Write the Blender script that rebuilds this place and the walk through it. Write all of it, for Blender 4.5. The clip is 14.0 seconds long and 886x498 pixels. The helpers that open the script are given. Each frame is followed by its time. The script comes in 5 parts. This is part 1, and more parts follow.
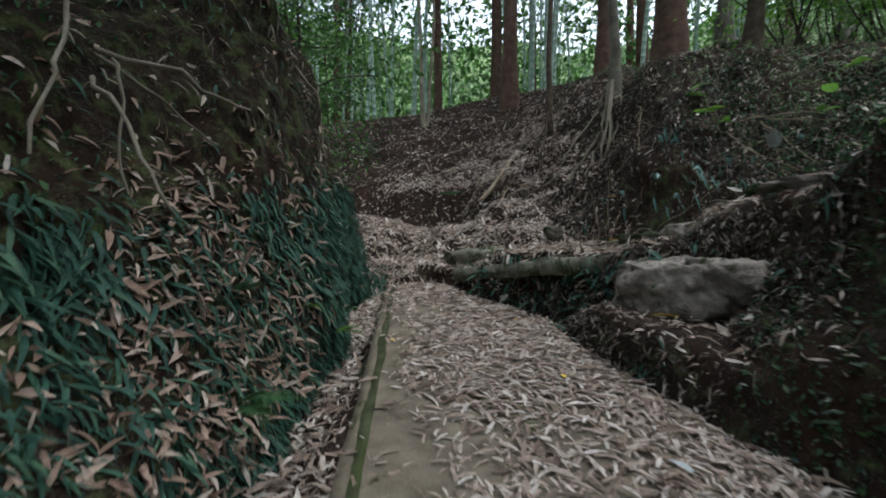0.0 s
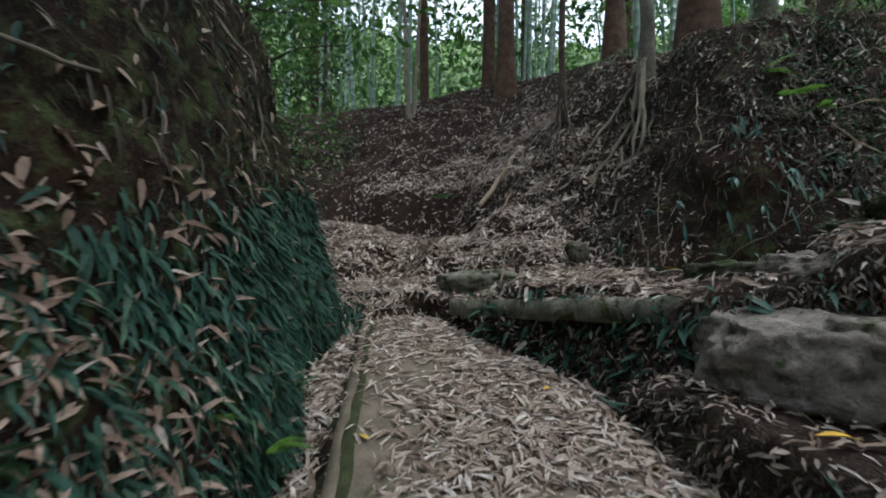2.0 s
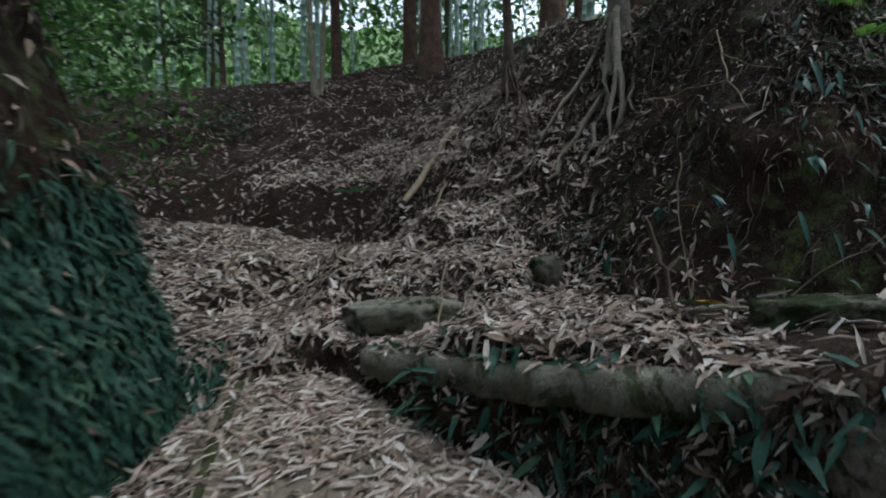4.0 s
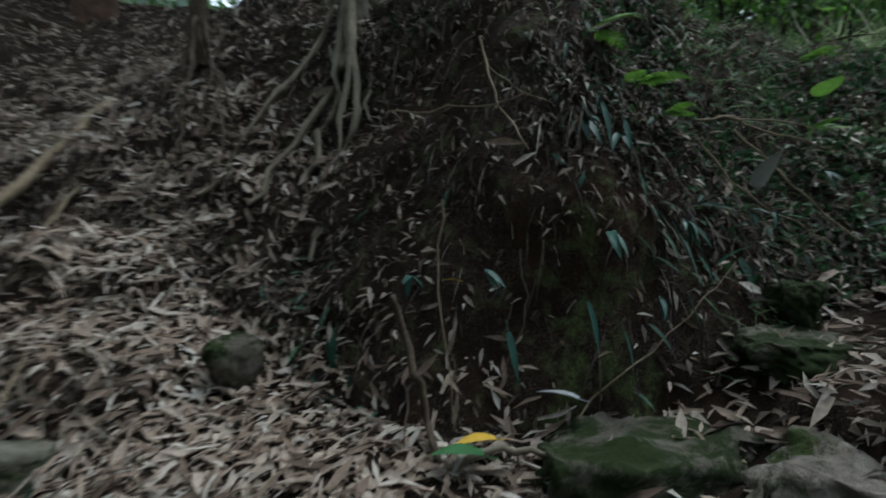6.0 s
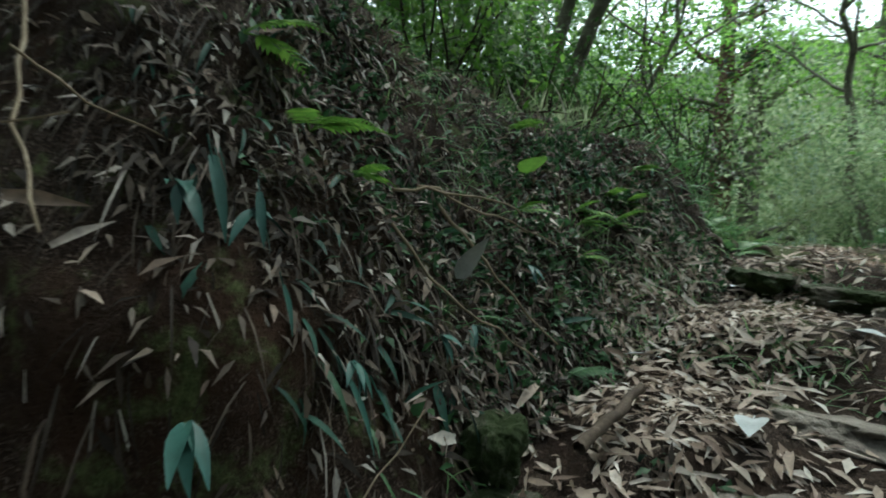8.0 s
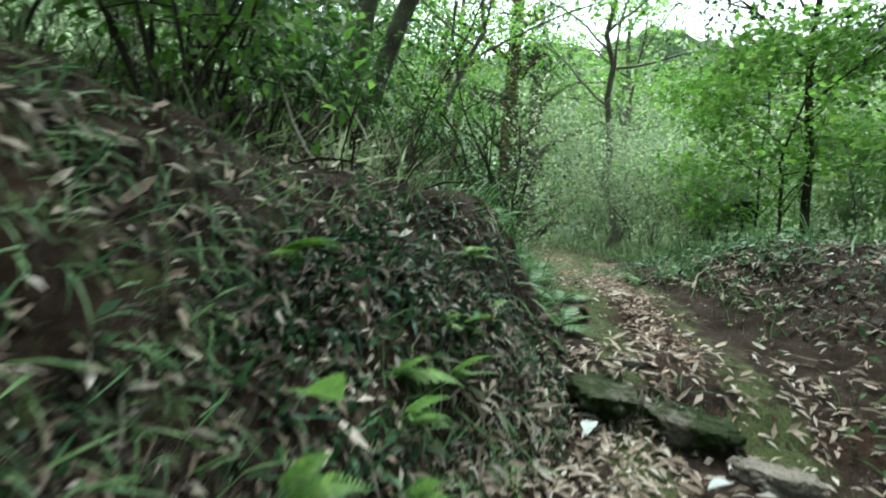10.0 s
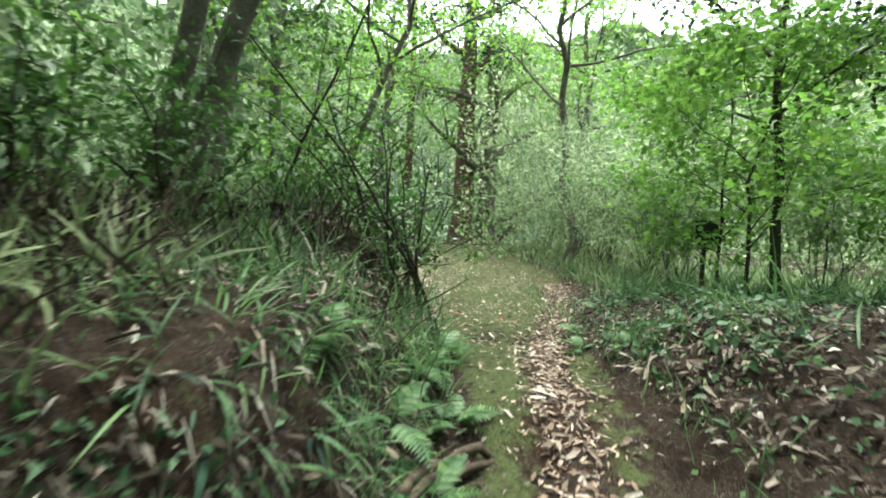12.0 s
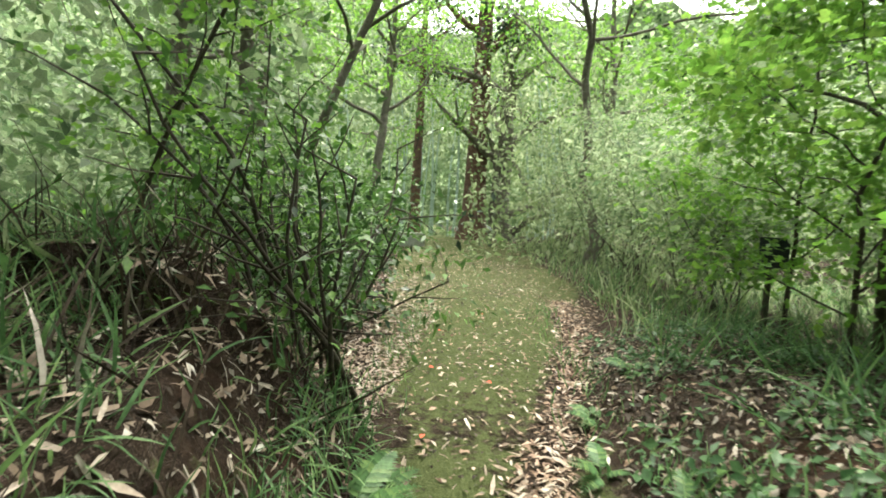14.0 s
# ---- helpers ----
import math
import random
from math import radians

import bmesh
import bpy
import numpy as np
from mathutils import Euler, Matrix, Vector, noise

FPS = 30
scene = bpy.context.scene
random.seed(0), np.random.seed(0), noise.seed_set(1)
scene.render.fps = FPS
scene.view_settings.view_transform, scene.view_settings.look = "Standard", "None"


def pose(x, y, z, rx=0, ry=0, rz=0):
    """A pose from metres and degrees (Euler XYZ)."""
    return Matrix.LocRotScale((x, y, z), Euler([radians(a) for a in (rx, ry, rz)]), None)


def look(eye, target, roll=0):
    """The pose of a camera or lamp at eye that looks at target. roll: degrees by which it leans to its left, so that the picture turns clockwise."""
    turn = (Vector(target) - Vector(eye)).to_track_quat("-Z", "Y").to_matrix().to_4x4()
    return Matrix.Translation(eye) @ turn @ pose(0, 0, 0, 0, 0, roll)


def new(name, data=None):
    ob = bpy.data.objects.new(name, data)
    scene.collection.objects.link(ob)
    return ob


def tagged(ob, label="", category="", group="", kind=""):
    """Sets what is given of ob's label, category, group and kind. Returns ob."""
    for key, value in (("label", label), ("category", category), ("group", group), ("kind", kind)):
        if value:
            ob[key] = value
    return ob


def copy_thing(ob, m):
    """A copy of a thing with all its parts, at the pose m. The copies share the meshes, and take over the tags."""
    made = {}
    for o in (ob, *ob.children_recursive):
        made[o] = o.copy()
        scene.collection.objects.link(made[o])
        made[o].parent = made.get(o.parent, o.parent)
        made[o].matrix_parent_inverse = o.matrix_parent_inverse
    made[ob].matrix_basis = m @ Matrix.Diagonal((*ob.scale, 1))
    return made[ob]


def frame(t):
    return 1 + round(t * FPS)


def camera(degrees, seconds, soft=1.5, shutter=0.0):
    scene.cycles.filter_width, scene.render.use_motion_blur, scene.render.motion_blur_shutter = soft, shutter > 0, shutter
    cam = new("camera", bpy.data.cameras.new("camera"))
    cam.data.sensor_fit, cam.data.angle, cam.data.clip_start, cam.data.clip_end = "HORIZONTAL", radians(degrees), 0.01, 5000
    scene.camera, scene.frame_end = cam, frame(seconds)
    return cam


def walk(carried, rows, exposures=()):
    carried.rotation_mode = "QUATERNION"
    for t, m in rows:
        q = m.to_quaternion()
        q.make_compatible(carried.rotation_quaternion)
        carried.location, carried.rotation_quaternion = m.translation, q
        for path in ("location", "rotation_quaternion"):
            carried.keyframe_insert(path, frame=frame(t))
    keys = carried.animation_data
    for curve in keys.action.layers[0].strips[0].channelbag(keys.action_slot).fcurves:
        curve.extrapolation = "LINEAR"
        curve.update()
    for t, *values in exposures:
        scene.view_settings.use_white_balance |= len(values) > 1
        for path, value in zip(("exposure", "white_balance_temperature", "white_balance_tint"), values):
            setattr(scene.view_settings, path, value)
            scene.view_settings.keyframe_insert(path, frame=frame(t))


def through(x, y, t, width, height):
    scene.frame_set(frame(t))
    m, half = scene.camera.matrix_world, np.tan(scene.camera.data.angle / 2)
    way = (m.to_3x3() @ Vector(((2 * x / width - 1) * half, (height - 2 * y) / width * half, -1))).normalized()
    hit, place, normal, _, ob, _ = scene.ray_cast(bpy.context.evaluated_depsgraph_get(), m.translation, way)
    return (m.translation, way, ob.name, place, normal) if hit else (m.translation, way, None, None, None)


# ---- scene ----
cam = camera(87.3, 14.0, soft=1.8, shutter=0.5)
METRES, EYE, TILT, LEAN, TURN = 10.5, 1.5, -1.0, 0.0, 0.0
ROWS = [
    (0.0, 0.0, 0.0, 0.0, 0.0, 0.0, -0.0),
    (0.5, -0.0101, 0.0354, 0.0127, -0.04, -0.58, 0.27),
    (1.0, -0.0107, 0.0705, 0.0137, -0.58, -0.5, 0.7),
    (1.5, -0.0087, 0.0969, 0.0276, -0.9, -0.73, 0.53),
    (2.0, -0.0073, 0.1322, 0.0282, -1.84, -0.6, 0.22),
    (4.5, 0.025, 0.3214, 0.0551, -16.52, -1.67, 0.65),
    (5.0, 0.046, 0.349, 0.0717, -23.96, -1.3, -0.47),
    (5.5, 0.0568, 0.3574, 0.0737, -33.36, -1.54, -0.9),
    (6.0, 0.0672, 0.3849, 0.0722, -44.03, -1.63, -1.07),
    (6.5, 0.0828, 0.4001, 0.0803, -55.37, -1.61, -1.88),
    (7.0, 0.1057, 0.3976, 0.0805, -61.89, -0.7, -2.22),
    (7.5, 0.1376, 0.3906, 0.0995, -66.72, 0.32, -2.52),
    (8.0, 0.1495, 0.3957, 0.1031, -73.16, 1.18, -3.3),
    (8.5, 0.1706, 0.415, 0.1026, -81.27, 0.76, -3.98),
    (9.0, 0.1982, 0.4215, 0.1217, -88.94, -0.4, -4.35),
    (11.5, 0.3366, 0.3429, 0.2286, -100.28, -1.7, -2.12),
    (12.0, 0.3698, 0.3171, 0.2365, -100.62, -2.03, -1.95),
    (12.5, 0.422, 0.2956, 0.2534, -101.54, -2.37, -2.03),
    (13.0, 0.458, 0.2734, 0.2592, -101.36, -2.94, -2.08),
    (13.5, 0.4955, 0.2491, 0.276, -99.91, -3.34, -2.53),
    (14.0, 0.5253, 0.2435, 0.2748, -98.28, -3.92, -2.71),
]
EXPOSURES = [(0.0, 1.85, 5700, 8), (2.0, 1.75, 5650, 8), (4.5, 1.4, 5450, 6), (6.2, 1.3, 5550, 0), (8.0, 1.65, 5800, -6), (9.0, 1.9, 5800, -7), (11.5, 2.6, 6100, -4), (14.0, 2.7, 6900, 2)]
walk(cam, [(t, pose(0, 0, EYE, TILT, LEAN, TURN) @ pose(METRES * x, METRES * y, METRES * z, 90 + pitch, roll, yaw)) for t, x, y, z, yaw, pitch, roll in ROWS], EXPOSURES)

# ---- world and sun: a bright overcast sky ----
world = bpy.data.worlds.new("overcast_sky")
scene.world = world
world.use_nodes = True
_n, _l = world.node_tree.nodes, world.node_tree.links
_sky = _n.new("ShaderNodeTexSky")
_sky.sky_type, _sky.sun_disc = "NISHITA", False
_sky.sun_elevation, _sky.sun_rotation = radians(72), radians(110)
_sky.air_density, _sky.dust_density = 1.0, 4.0
_hs = _n.new("ShaderNodeHueSaturation")
_hs.inputs["Saturation"].default_value = 0.25
_l.new(_sky.outputs[0], _hs.inputs["Color"])
_l.new(_hs.outputs[0], _n["Background"].inputs[0])
_n["Background"].inputs[1].default_value = 0.15
_sun = bpy.data.lights.new("sun", "SUN")
_sun.energy, _sun.angle, _sun.color = 1.4, radians(40), (1.0, 0.96, 0.88)
new("sun", _sun).matrix_world = look((16, -6, 55), (0, 0, 3))

# ---- materials ----
def node_material(name):
    m = bpy.data.materials.new(name)
    m.use_nodes = True
    nt = m.node_tree
    return m, nt.nodes, nt.links, nt.nodes["Principled BSDF"]


def ramp_node(n, l, fac, stops):
    r = n.new("ShaderNodeValToRGB")
    while len(r.color_ramp.elements) < len(stops):
        r.color_ramp.elements.new(0.5)
    for e, (p, c) in zip(r.color_ramp.elements, stops):
        e.position, e.color = p, (*c, 1)
    l.new(fac, r.inputs[0])
    return r.outputs[0]


def noise_node(n, l, scale, detail=6, rough=0.6, where=None, dist=0.0):
    t = n.new("ShaderNodeTexNoise")
    t.inputs["Scale"].default_value, t.inputs["Detail"].default_value = scale, detail
    t.inputs["Roughness"].default_value, t.inputs["Distortion"].default_value = rough, dist
    if where is not None:
        l.new(where, t.inputs["Vector"])
    return t.outputs["Fac"]


def mix_node(n, l, fac, a, b, mode="MIX"):
    m = n.new("ShaderNodeMix")
    m.data_type, m.blend_type = "RGBA", mode
    for sock, v in ((m.inputs[0], fac), (m.inputs[6], a), (m.inputs[7], b)):
        if isinstance(v, (int, float)):
            sock.default_value = v
        elif isinstance(v, tuple):
            sock.default_value = (*v, 1)
        else:
            l.new(v, sock)
    return m.outputs[2]


def math_node(n, l, op, a, b):
    m = n.new("ShaderNodeMath")
    m.operation = op
    for sock, v in zip(m.inputs, (a, b)):
        if isinstance(v, (int, float)):
            sock.default_value = v
        else:
            l.new(v, sock)
    return m.outputs[0]


def place_node(n):
    return n.new("ShaderNodeNewGeometry").outputs["Position"]


def bump_node(n, l, bsdf, height, strength=0.5, distance=0.02):
    b = n.new("ShaderNodeBump")
    b.inputs["Strength"].default_value, b.inputs["Distance"].default_value = strength, distance
    l.new(height, b.inputs["Height"])
    l.new(b.outputs[0], bsdf.inputs["Normal"])


def surface(name, stops, scale=6.0, fine=60.0, rough=0.9, bump=0.5, distance=0.02, moss=0.0, moss_col=(0.07, 0.09, 0.02), local=False):
    """A mottled surface: two scales of noise, fine relief, optional moss in patches."""
    m, n, l, b = node_material(name)
    where = n.new("ShaderNodeTexCoord").outputs["Object"] if local else place_node(n)
    big, small = noise_node(n, l, scale, 5, 0.6, where), noise_node(n, l, fine, 6, 0.7, where)
    mixd = math_node(n, l, "ADD", math_node(n, l, "MULTIPLY", big, 0.6), math_node(n, l, "MULTIPLY", small, 0.4))
    col = ramp_node(n, l, mixd, stops)
    if moss > 0:
        patch = noise_node(n, l, scale * 0.6, 7, 0.75, where, 0.6)
        edge = ramp_node(n, l, patch, [(0.62 - moss * 0.3, (0, 0, 0)), (0.70 - moss * 0.3, (1, 1, 1))])
        mcol = mix_node(n, l, small, tuple(c * 0.55 for c in moss_col), tuple(c * 1.5 for c in moss_col))
        col = mix_node(n, l, edge, col, mcol)
    l.new(col, b.inputs["Base Color"])
    b.inputs["Roughness"].default_value = rough
    b.inputs["Specular IOR Level"].default_value = 0.25
    bump_node(n, l, b, mixd, bump, distance)
    return m


def leaf_material(name, stops, rough=0.5, through=0.35, spec=0.4, piece=False):
    """Leaves: a colour to each leaf, mottled, letting some light through."""
    m, n, l, b = node_material(name)
    rnd = n.new("ShaderNodeObjectInfo").outputs["Random"] if piece else n.new("ShaderNodeNewGeometry").outputs["Random Per Island"]
    col = ramp_node(n, l, rnd, stops)
    spot = noise_node(n, l, 35, 4, 0.7, place_node(n))
    col = mix_node(n, l, 0.75, col, ramp_node(n, l, spot, [(0.3, (0.5, 0.5, 0.5)), (0.7, (1.25, 1.25, 1.2))]), "MULTIPLY")
    l.new(col, b.inputs["Base Color"])
    b.inputs["Roughness"].default_value, b.inputs["Specular IOR Level"].default_value = rough, spec
    if through > 0:
        t = n.new("ShaderNodeBsdfTranslucent")
        l.new(col, t.inputs[0])
        x = n.new("ShaderNodeMixShader")
        x.inputs[0].default_value = through
        l.new(b.outputs[0], x.inputs[1])
        l.new(t.outputs[0], x.inputs[2])
        l.new(x.outputs[0], n["Material Output"].inputs[0])
    return m


def ground_material():
    """Forest soil: dark red-brown earth, dry litter crumbs, moss where the mask says so."""
    m, n, l, b = node_material("forest_soil")
    where = place_node(n)
    big, mid, small = noise_node(n, l, 1.3, 5, 0.6, where), noise_node(n, l, 9, 5, 0.65, where), noise_node(n, l, 70, 5, 0.7, where)
    soil = ramp_node(n, l, math_node(n, l, "ADD", math_node(n, l, "MULTIPLY", mid, 0.6), math_node(n, l, "MULTIPLY", small, 0.4)),
                     [(0.25, (0.008, 0.005, 0.004)), (0.5, (0.026, 0.016, 0.011)), (0.72, (0.065, 0.043, 0.031))])
    red = ramp_node(n, l, big, [(0.52, (0, 0, 0)), (0.66, (1, 1, 1))])
    soil = mix_node(n, l, math_node(n, l, "MULTIPLY", red, 0.3), soil, (0.085, 0.042, 0.022))
    # crumbs of rotted leaf in the soil
    vor = n.new("ShaderNodeTexVoronoi")
    vor.inputs["Scale"].default_value = 38
    stretch = n.new("ShaderNodeVectorMath")
    stretch.operation = "ADD"
    wob = n.new("ShaderNodeTexNoise")
    wob.inputs["Scale"].default_value = 14
    l.new(where, wob.inputs["Vector"])
    l.new(where, stretch.inputs[0])
    l.new(wob.outputs["Color"], stretch.inputs[1])
    l.new(stretch.outputs[0], vor.inputs["Vector"])
    crumb = n.new("ShaderNodeSeparateColor")
    l.new(vor.outputs["Color"], crumb.inputs[0])
    tone = ramp_node(n, l, crumb.outputs[0], [(0.0, (0.008, 0.005, 0.004)), (0.6, (0.03, 0.02, 0.015)), (0.88, (0.10, 0.072, 0.054)), (1.0, (0.24, 0.19, 0.155))])
    some = ramp_node(n, l, noise_node(n, l, 3.2, 4, 0.7, where), [(0.42, (0, 0, 0)), (0.6, (1, 1, 1))])
    soil = mix_node(n, l, math_node(n, l, "MULTIPLY", some, 0.75), soil, tone)
    mask = n.new("ShaderNodeAttribute")
    mask.attribute_name = "moss"
    edge = math_node(n, l, "ADD", mask.outputs["Fac"], math_node(n, l, "MULTIPLY", math_node(n, l, "SUBTRACT", mid, 0.5), 1.3))
    edge = ramp_node(n, l, edge, [(0.42, (0, 0, 0)), (0.62, (1, 1, 1))])
    moss = ramp_node(n, l, small, [(0.3, (0.030, 0.040, 0.014)), (0.7, (0.125, 0.148, 0.058))])
    l.new(mix_node(n, l, edge, soil, moss), b.inputs["Base Color"])
    b.inputs["Roughness"].default_value, b.inputs["Specular IOR Level"].default_value = 0.95, 0.15
    bump_node(n, l, b, math_node(n, l, "ADD", mid, math_node(n, l, "ADD", math_node(n, l, "MULTIPLY", small, 0.5), math_node(n, l, "MULTIPLY", crumb.outputs[1], 0.35))), 0.9, 0.03)
    return m


M_GROUND = ground_material()
M_MOSSEDGE = surface("dark_moss", [(0.3, (0.018, 0.022, 0.009)), (0.5, (0.042, 0.05, 0.02)), (0.7, (0.085, 0.09, 0.045))], 6, 90, 0.95, 0.9, 0.02, 0.2, (0.05, 0.065, 0.02))
M_CONCRETE = surface("weathered_concrete", [(0.3, (0.075, 0.062, 0.045)), (0.5, (0.15, 0.125, 0.09)), (0.7, (0.23, 0.19, 0.14))], 5, 80, 0.9, 0.5, 0.01, 0.12, (0.05, 0.06, 0.022))
M_CURB = surface("mossy_stone", [(0.3, (0.06, 0.06, 0.045)), (0.5, (0.17, 0.165, 0.125)), (0.7, (0.30, 0.29, 0.24))], 9, 60, 0.95, 1.0, 0.04, 0.35, (0.045, 0.056, 0.022))
M_ROCK = surface("grey_rock", [(0.3, (0.08, 0.068, 0.055)), (0.5, (0.23, 0.20, 0.17)), (0.7, (0.42, 0.38, 0.33))], 6, 45, 0.92, 1.0, 0.05, 0.22, (0.05, 0.07, 0.02))
M_MOSSROCK = surface("moss_covered_rock", [(0.3, (0.05, 0.045, 0.035)), (0.5, (0.11, 0.10, 0.08)), (0.7, (0.16, 0.145, 0.12))], 5, 45, 0.95, 0.9, 0.03, 0.7, (0.02, 0.03, 0.008))
M_BARK = surface("cedar_bark", [(0.3, (0.035, 0.02, 0.015)), (0.5, (0.095, 0.056, 0.04)), (0.7, (0.18, 0.115, 0.085))], 6, 40, 0.9, 1.0, 0.03)
M_GREYBARK = surface("grey_bark", [(0.3, (0.04, 0.038, 0.03)), (0.5, (0.11, 0.10, 0.08)), (0.7, (0.2, 0.19, 0.155))], 5, 40, 0.85, 0.6, 0.02, 0.15, (0.07, 0.09, 0.04))
M_ROOT = surface("pale_root_bark", [(0.3, (0.10, 0.085, 0.065)), (0.5, (0.20, 0.175, 0.13)), (0.7, (0.32, 0.28, 0.22))], 7, 50, 0.8, 0.6, 0.01)
M_DARKROOT = surface("dark_root_bark", [(0.3, (0.03, 0.022, 0.016)), (0.5, (0.075, 0.055, 0.04)), (0.7, (0.15, 0.115, 0.085))], 9, 60, 0.85, 0.6, 0.01)
M_TWIG = surface("dry_twig", [(0.3, (0.12, 0.09, 0.06)), (0.5, (0.23, 0.18, 0.12)), (0.7, (0.36, 0.3, 0.22))], 12, 70, 0.8, 0.4, 0.005)
M_DARKTWIG = surface("dark_twig", [(0.3, (0.02, 0.017, 0.013)), (0.5, (0.045, 0.038, 0.028)), (0.7, (0.09, 0.075, 0.055))], 12, 70, 0.8, 0.4, 0.005)
M_CULM = surface("bamboo_culm", [(0.25, (0.11, 0.155, 0.115)), (0.5, (0.23, 0.32, 0.26)), (0.75, (0.34, 0.41, 0.34))], 2.0, 30, 0.45, 0.15, 0.005)
M_TANGLE = leaf_material("dark_twig_tangle", [(0, (0.02, 0.015, 0.01)), (0.6, (0.06, 0.045, 0.032)), (1, (0.16, 0.13, 0.09))], 0.8, 0.0, 0.2)
M_LITTER = leaf_material("dry_bamboo_litter", [(0, (0.10, 0.066, 0.05)), (0.25, (0.24, 0.175, 0.135)), (0.55, (0.36, 0.285, 0.23)), (0.8, (0.46, 0.385, 0.33)), (1, (0.60, 0.55, 0.50))], 0.7, 0.1, 0.3)
M_DRIFT = leaf_material("brown_leaf_drift", [(0, (0.13, 0.08, 0.055)), (0.4, (0.30, 0.20, 0.15)), (0.8, (0.45, 0.33, 0.26)), (1, (0.58, 0.49, 0.42))], 0.7, 0.1, 0.3)
# Part of the banks' shade is in this brown, kept darker than the litter.
M_THATCH = leaf_material("shaded_dead_leaves", [(0, (0.02, 0.015, 0.011)), (0.5, (0.058, 0.042, 0.031)), (0.85, (0.14, 0.11, 0.085)), (1, (0.42, 0.38, 0.34))], 0.75, 0.1, 0.3)
M_STRAP = leaf_material("dark_strap_fern_leaves", [(0, (0.016, 0.048, 0.032)), (0.4, (0.026, 0.078, 0.052)), (0.75, (0.042, 0.105, 0.075)), (1, (0.08, 0.15, 0.08))], 0.55, 0.15, 0.3)
M_FERN = leaf_material("bright_fern", [(0, (0.09, 0.19, 0.03)), (0.5, (0.13, 0.27, 0.045)), (1, (0.2, 0.34, 0.06))], 0.5, 0.4)
M_DULLFERN = leaf_material("dull_fern", [(0, (0.03, 0.08, 0.03)), (0.5, (0.05, 0.12, 0.045)), (1, (0.08, 0.16, 0.06))], 0.5, 0.3)
M_GRASS = leaf_material("grass_blades", [(0, (0.06, 0.13, 0.05)), (0.5, (0.11, 0.23, 0.085)), (1, (0.21, 0.33, 0.12))], 0.5, 0.4)
M_LEAF = leaf_material("broad_green_leaves", [(0, (0.035, 0.085, 0.02)), (0.5, (0.065, 0.15, 0.035)), (1, (0.12, 0.23, 0.05))], 0.45, 0.4)
M_MAPLE = leaf_material("maple_leaves", [(0, (0.10, 0.22, 0.035)), (0.5, (0.15, 0.31, 0.05)), (1, (0.24, 0.40, 0.08))], 0.5, 0.6)
M_DARKLEAF = leaf_material("dark_evergreen_leaves", [(0, (0.012, 0.03, 0.012)), (0.5, (0.022, 0.055, 0.02)), (1, (0.05, 0.10, 0.03))], 0.35, 0.2)
# The two pale greens below put bright daylight and haze into the leaf colour.
M_FARLEAF = leaf_material("hazy_daylit_leaves", [(0, (0.10, 0.165, 0.08)), (0.5, (0.20, 0.28, 0.145)), (1, (0.36, 0.44, 0.27))], 0.5, 0.6)
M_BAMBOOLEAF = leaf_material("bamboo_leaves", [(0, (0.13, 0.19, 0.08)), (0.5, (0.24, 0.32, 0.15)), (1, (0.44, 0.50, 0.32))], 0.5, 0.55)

# ---- building helpers ----
rng = np.random.default_rng(7)


def part(name, bm, material, parent=None, label="", smooth=False):
    """Links a bmesh as one mesh object, under a thing if one is given."""
    me = bpy.data.meshes.new(name)
    bm.to_mesh(me)
    bm.free()
    return finish(name, me, material, parent, label, smooth)


def finish(name, me, material, parent=None, label="", smooth=False):
    me.materials.append(material)
    if smooth:
        me.polygons.foreach_set("use_smooth", [True] * len(me.polygons))
    ob = new(name, me)
    if parent is not None:
        ob.parent = parent
    return tagged(ob, label) if label else ob


def array_mesh(name, verts, faces, smooth=False):
    """A mesh from arrays: vertices (n, 3), faces (m, k)."""
    verts, faces = np.asarray(verts, np.float32), np.asarray(faces, np.int32)
    me = bpy.data.meshes.new(name)
    me.vertices.add(len(verts))
    me.vertices.foreach_set("co", verts.ravel())
    k = faces.shape[1]
    me.loops.add(faces.size)
    me.loops.foreach_set("vertex_index", faces.ravel())
    me.polygons.add(len(faces))
    me.polygons.foreach_set("loop_start", np.arange(0, faces.size, k, dtype=np.int32))
    if smooth:
        me.polygons.foreach_set("use_smooth", np.ones(len(faces), bool))
    me.update(calc_edges=True)
    return me


def thing(name, label, category, group="", at=(0, 0, 0)):
    ob = new(name)
    ob.location = at
    ob.empty_display_size = 0.1
    return tagged(ob, label, category, group)


def lattice(x, y, z, seed):
    """Hashed values in 0..1 at whole-number places."""
    h = (x.astype(np.int64) * 374761393 + y.astype(np.int64) * 668265263 + z.astype(np.int64) * 2147483647 + seed * 1274126177) & 0xFFFFFFFF
    h = ((h ^ (h >> 13)) * 1274126177) & 0xFFFFFFFF
    return ((h ^ (h >> 16)) & 0xFFFF) / 65535.0


def soft_noise(x, y, z, scale, octaves=3, seed=0):
    """Smooth noise in about -1..1."""
    total, amp, norm = 0.0, 1.0, 0.0
    for o in range(octaves):
        px, py, pz = (np.asarray(v, float) * scale * 2 ** o + 17.3 * o for v in (x, y, z))
        ix, iy, iz = np.floor(px), np.floor(py), np.floor(pz)
        fx, fy, fz = (v * v * (3 - 2 * v) for v in (px - ix, py - iy, pz - iz))
        acc = 0.0
        for a in (0, 1):
            for b in (0, 1):
                for c in (0, 1):
                    w = (fx if a else 1 - fx) * (fy if b else 1 - fy) * (fz if c else 1 - fz)
                    acc = acc + w * lattice(ix + a, iy + b, iz + c, seed + o)
        total, norm, amp = total + amp * (acc * 2 - 1), norm + amp, amp * 0.5
    return total / norm


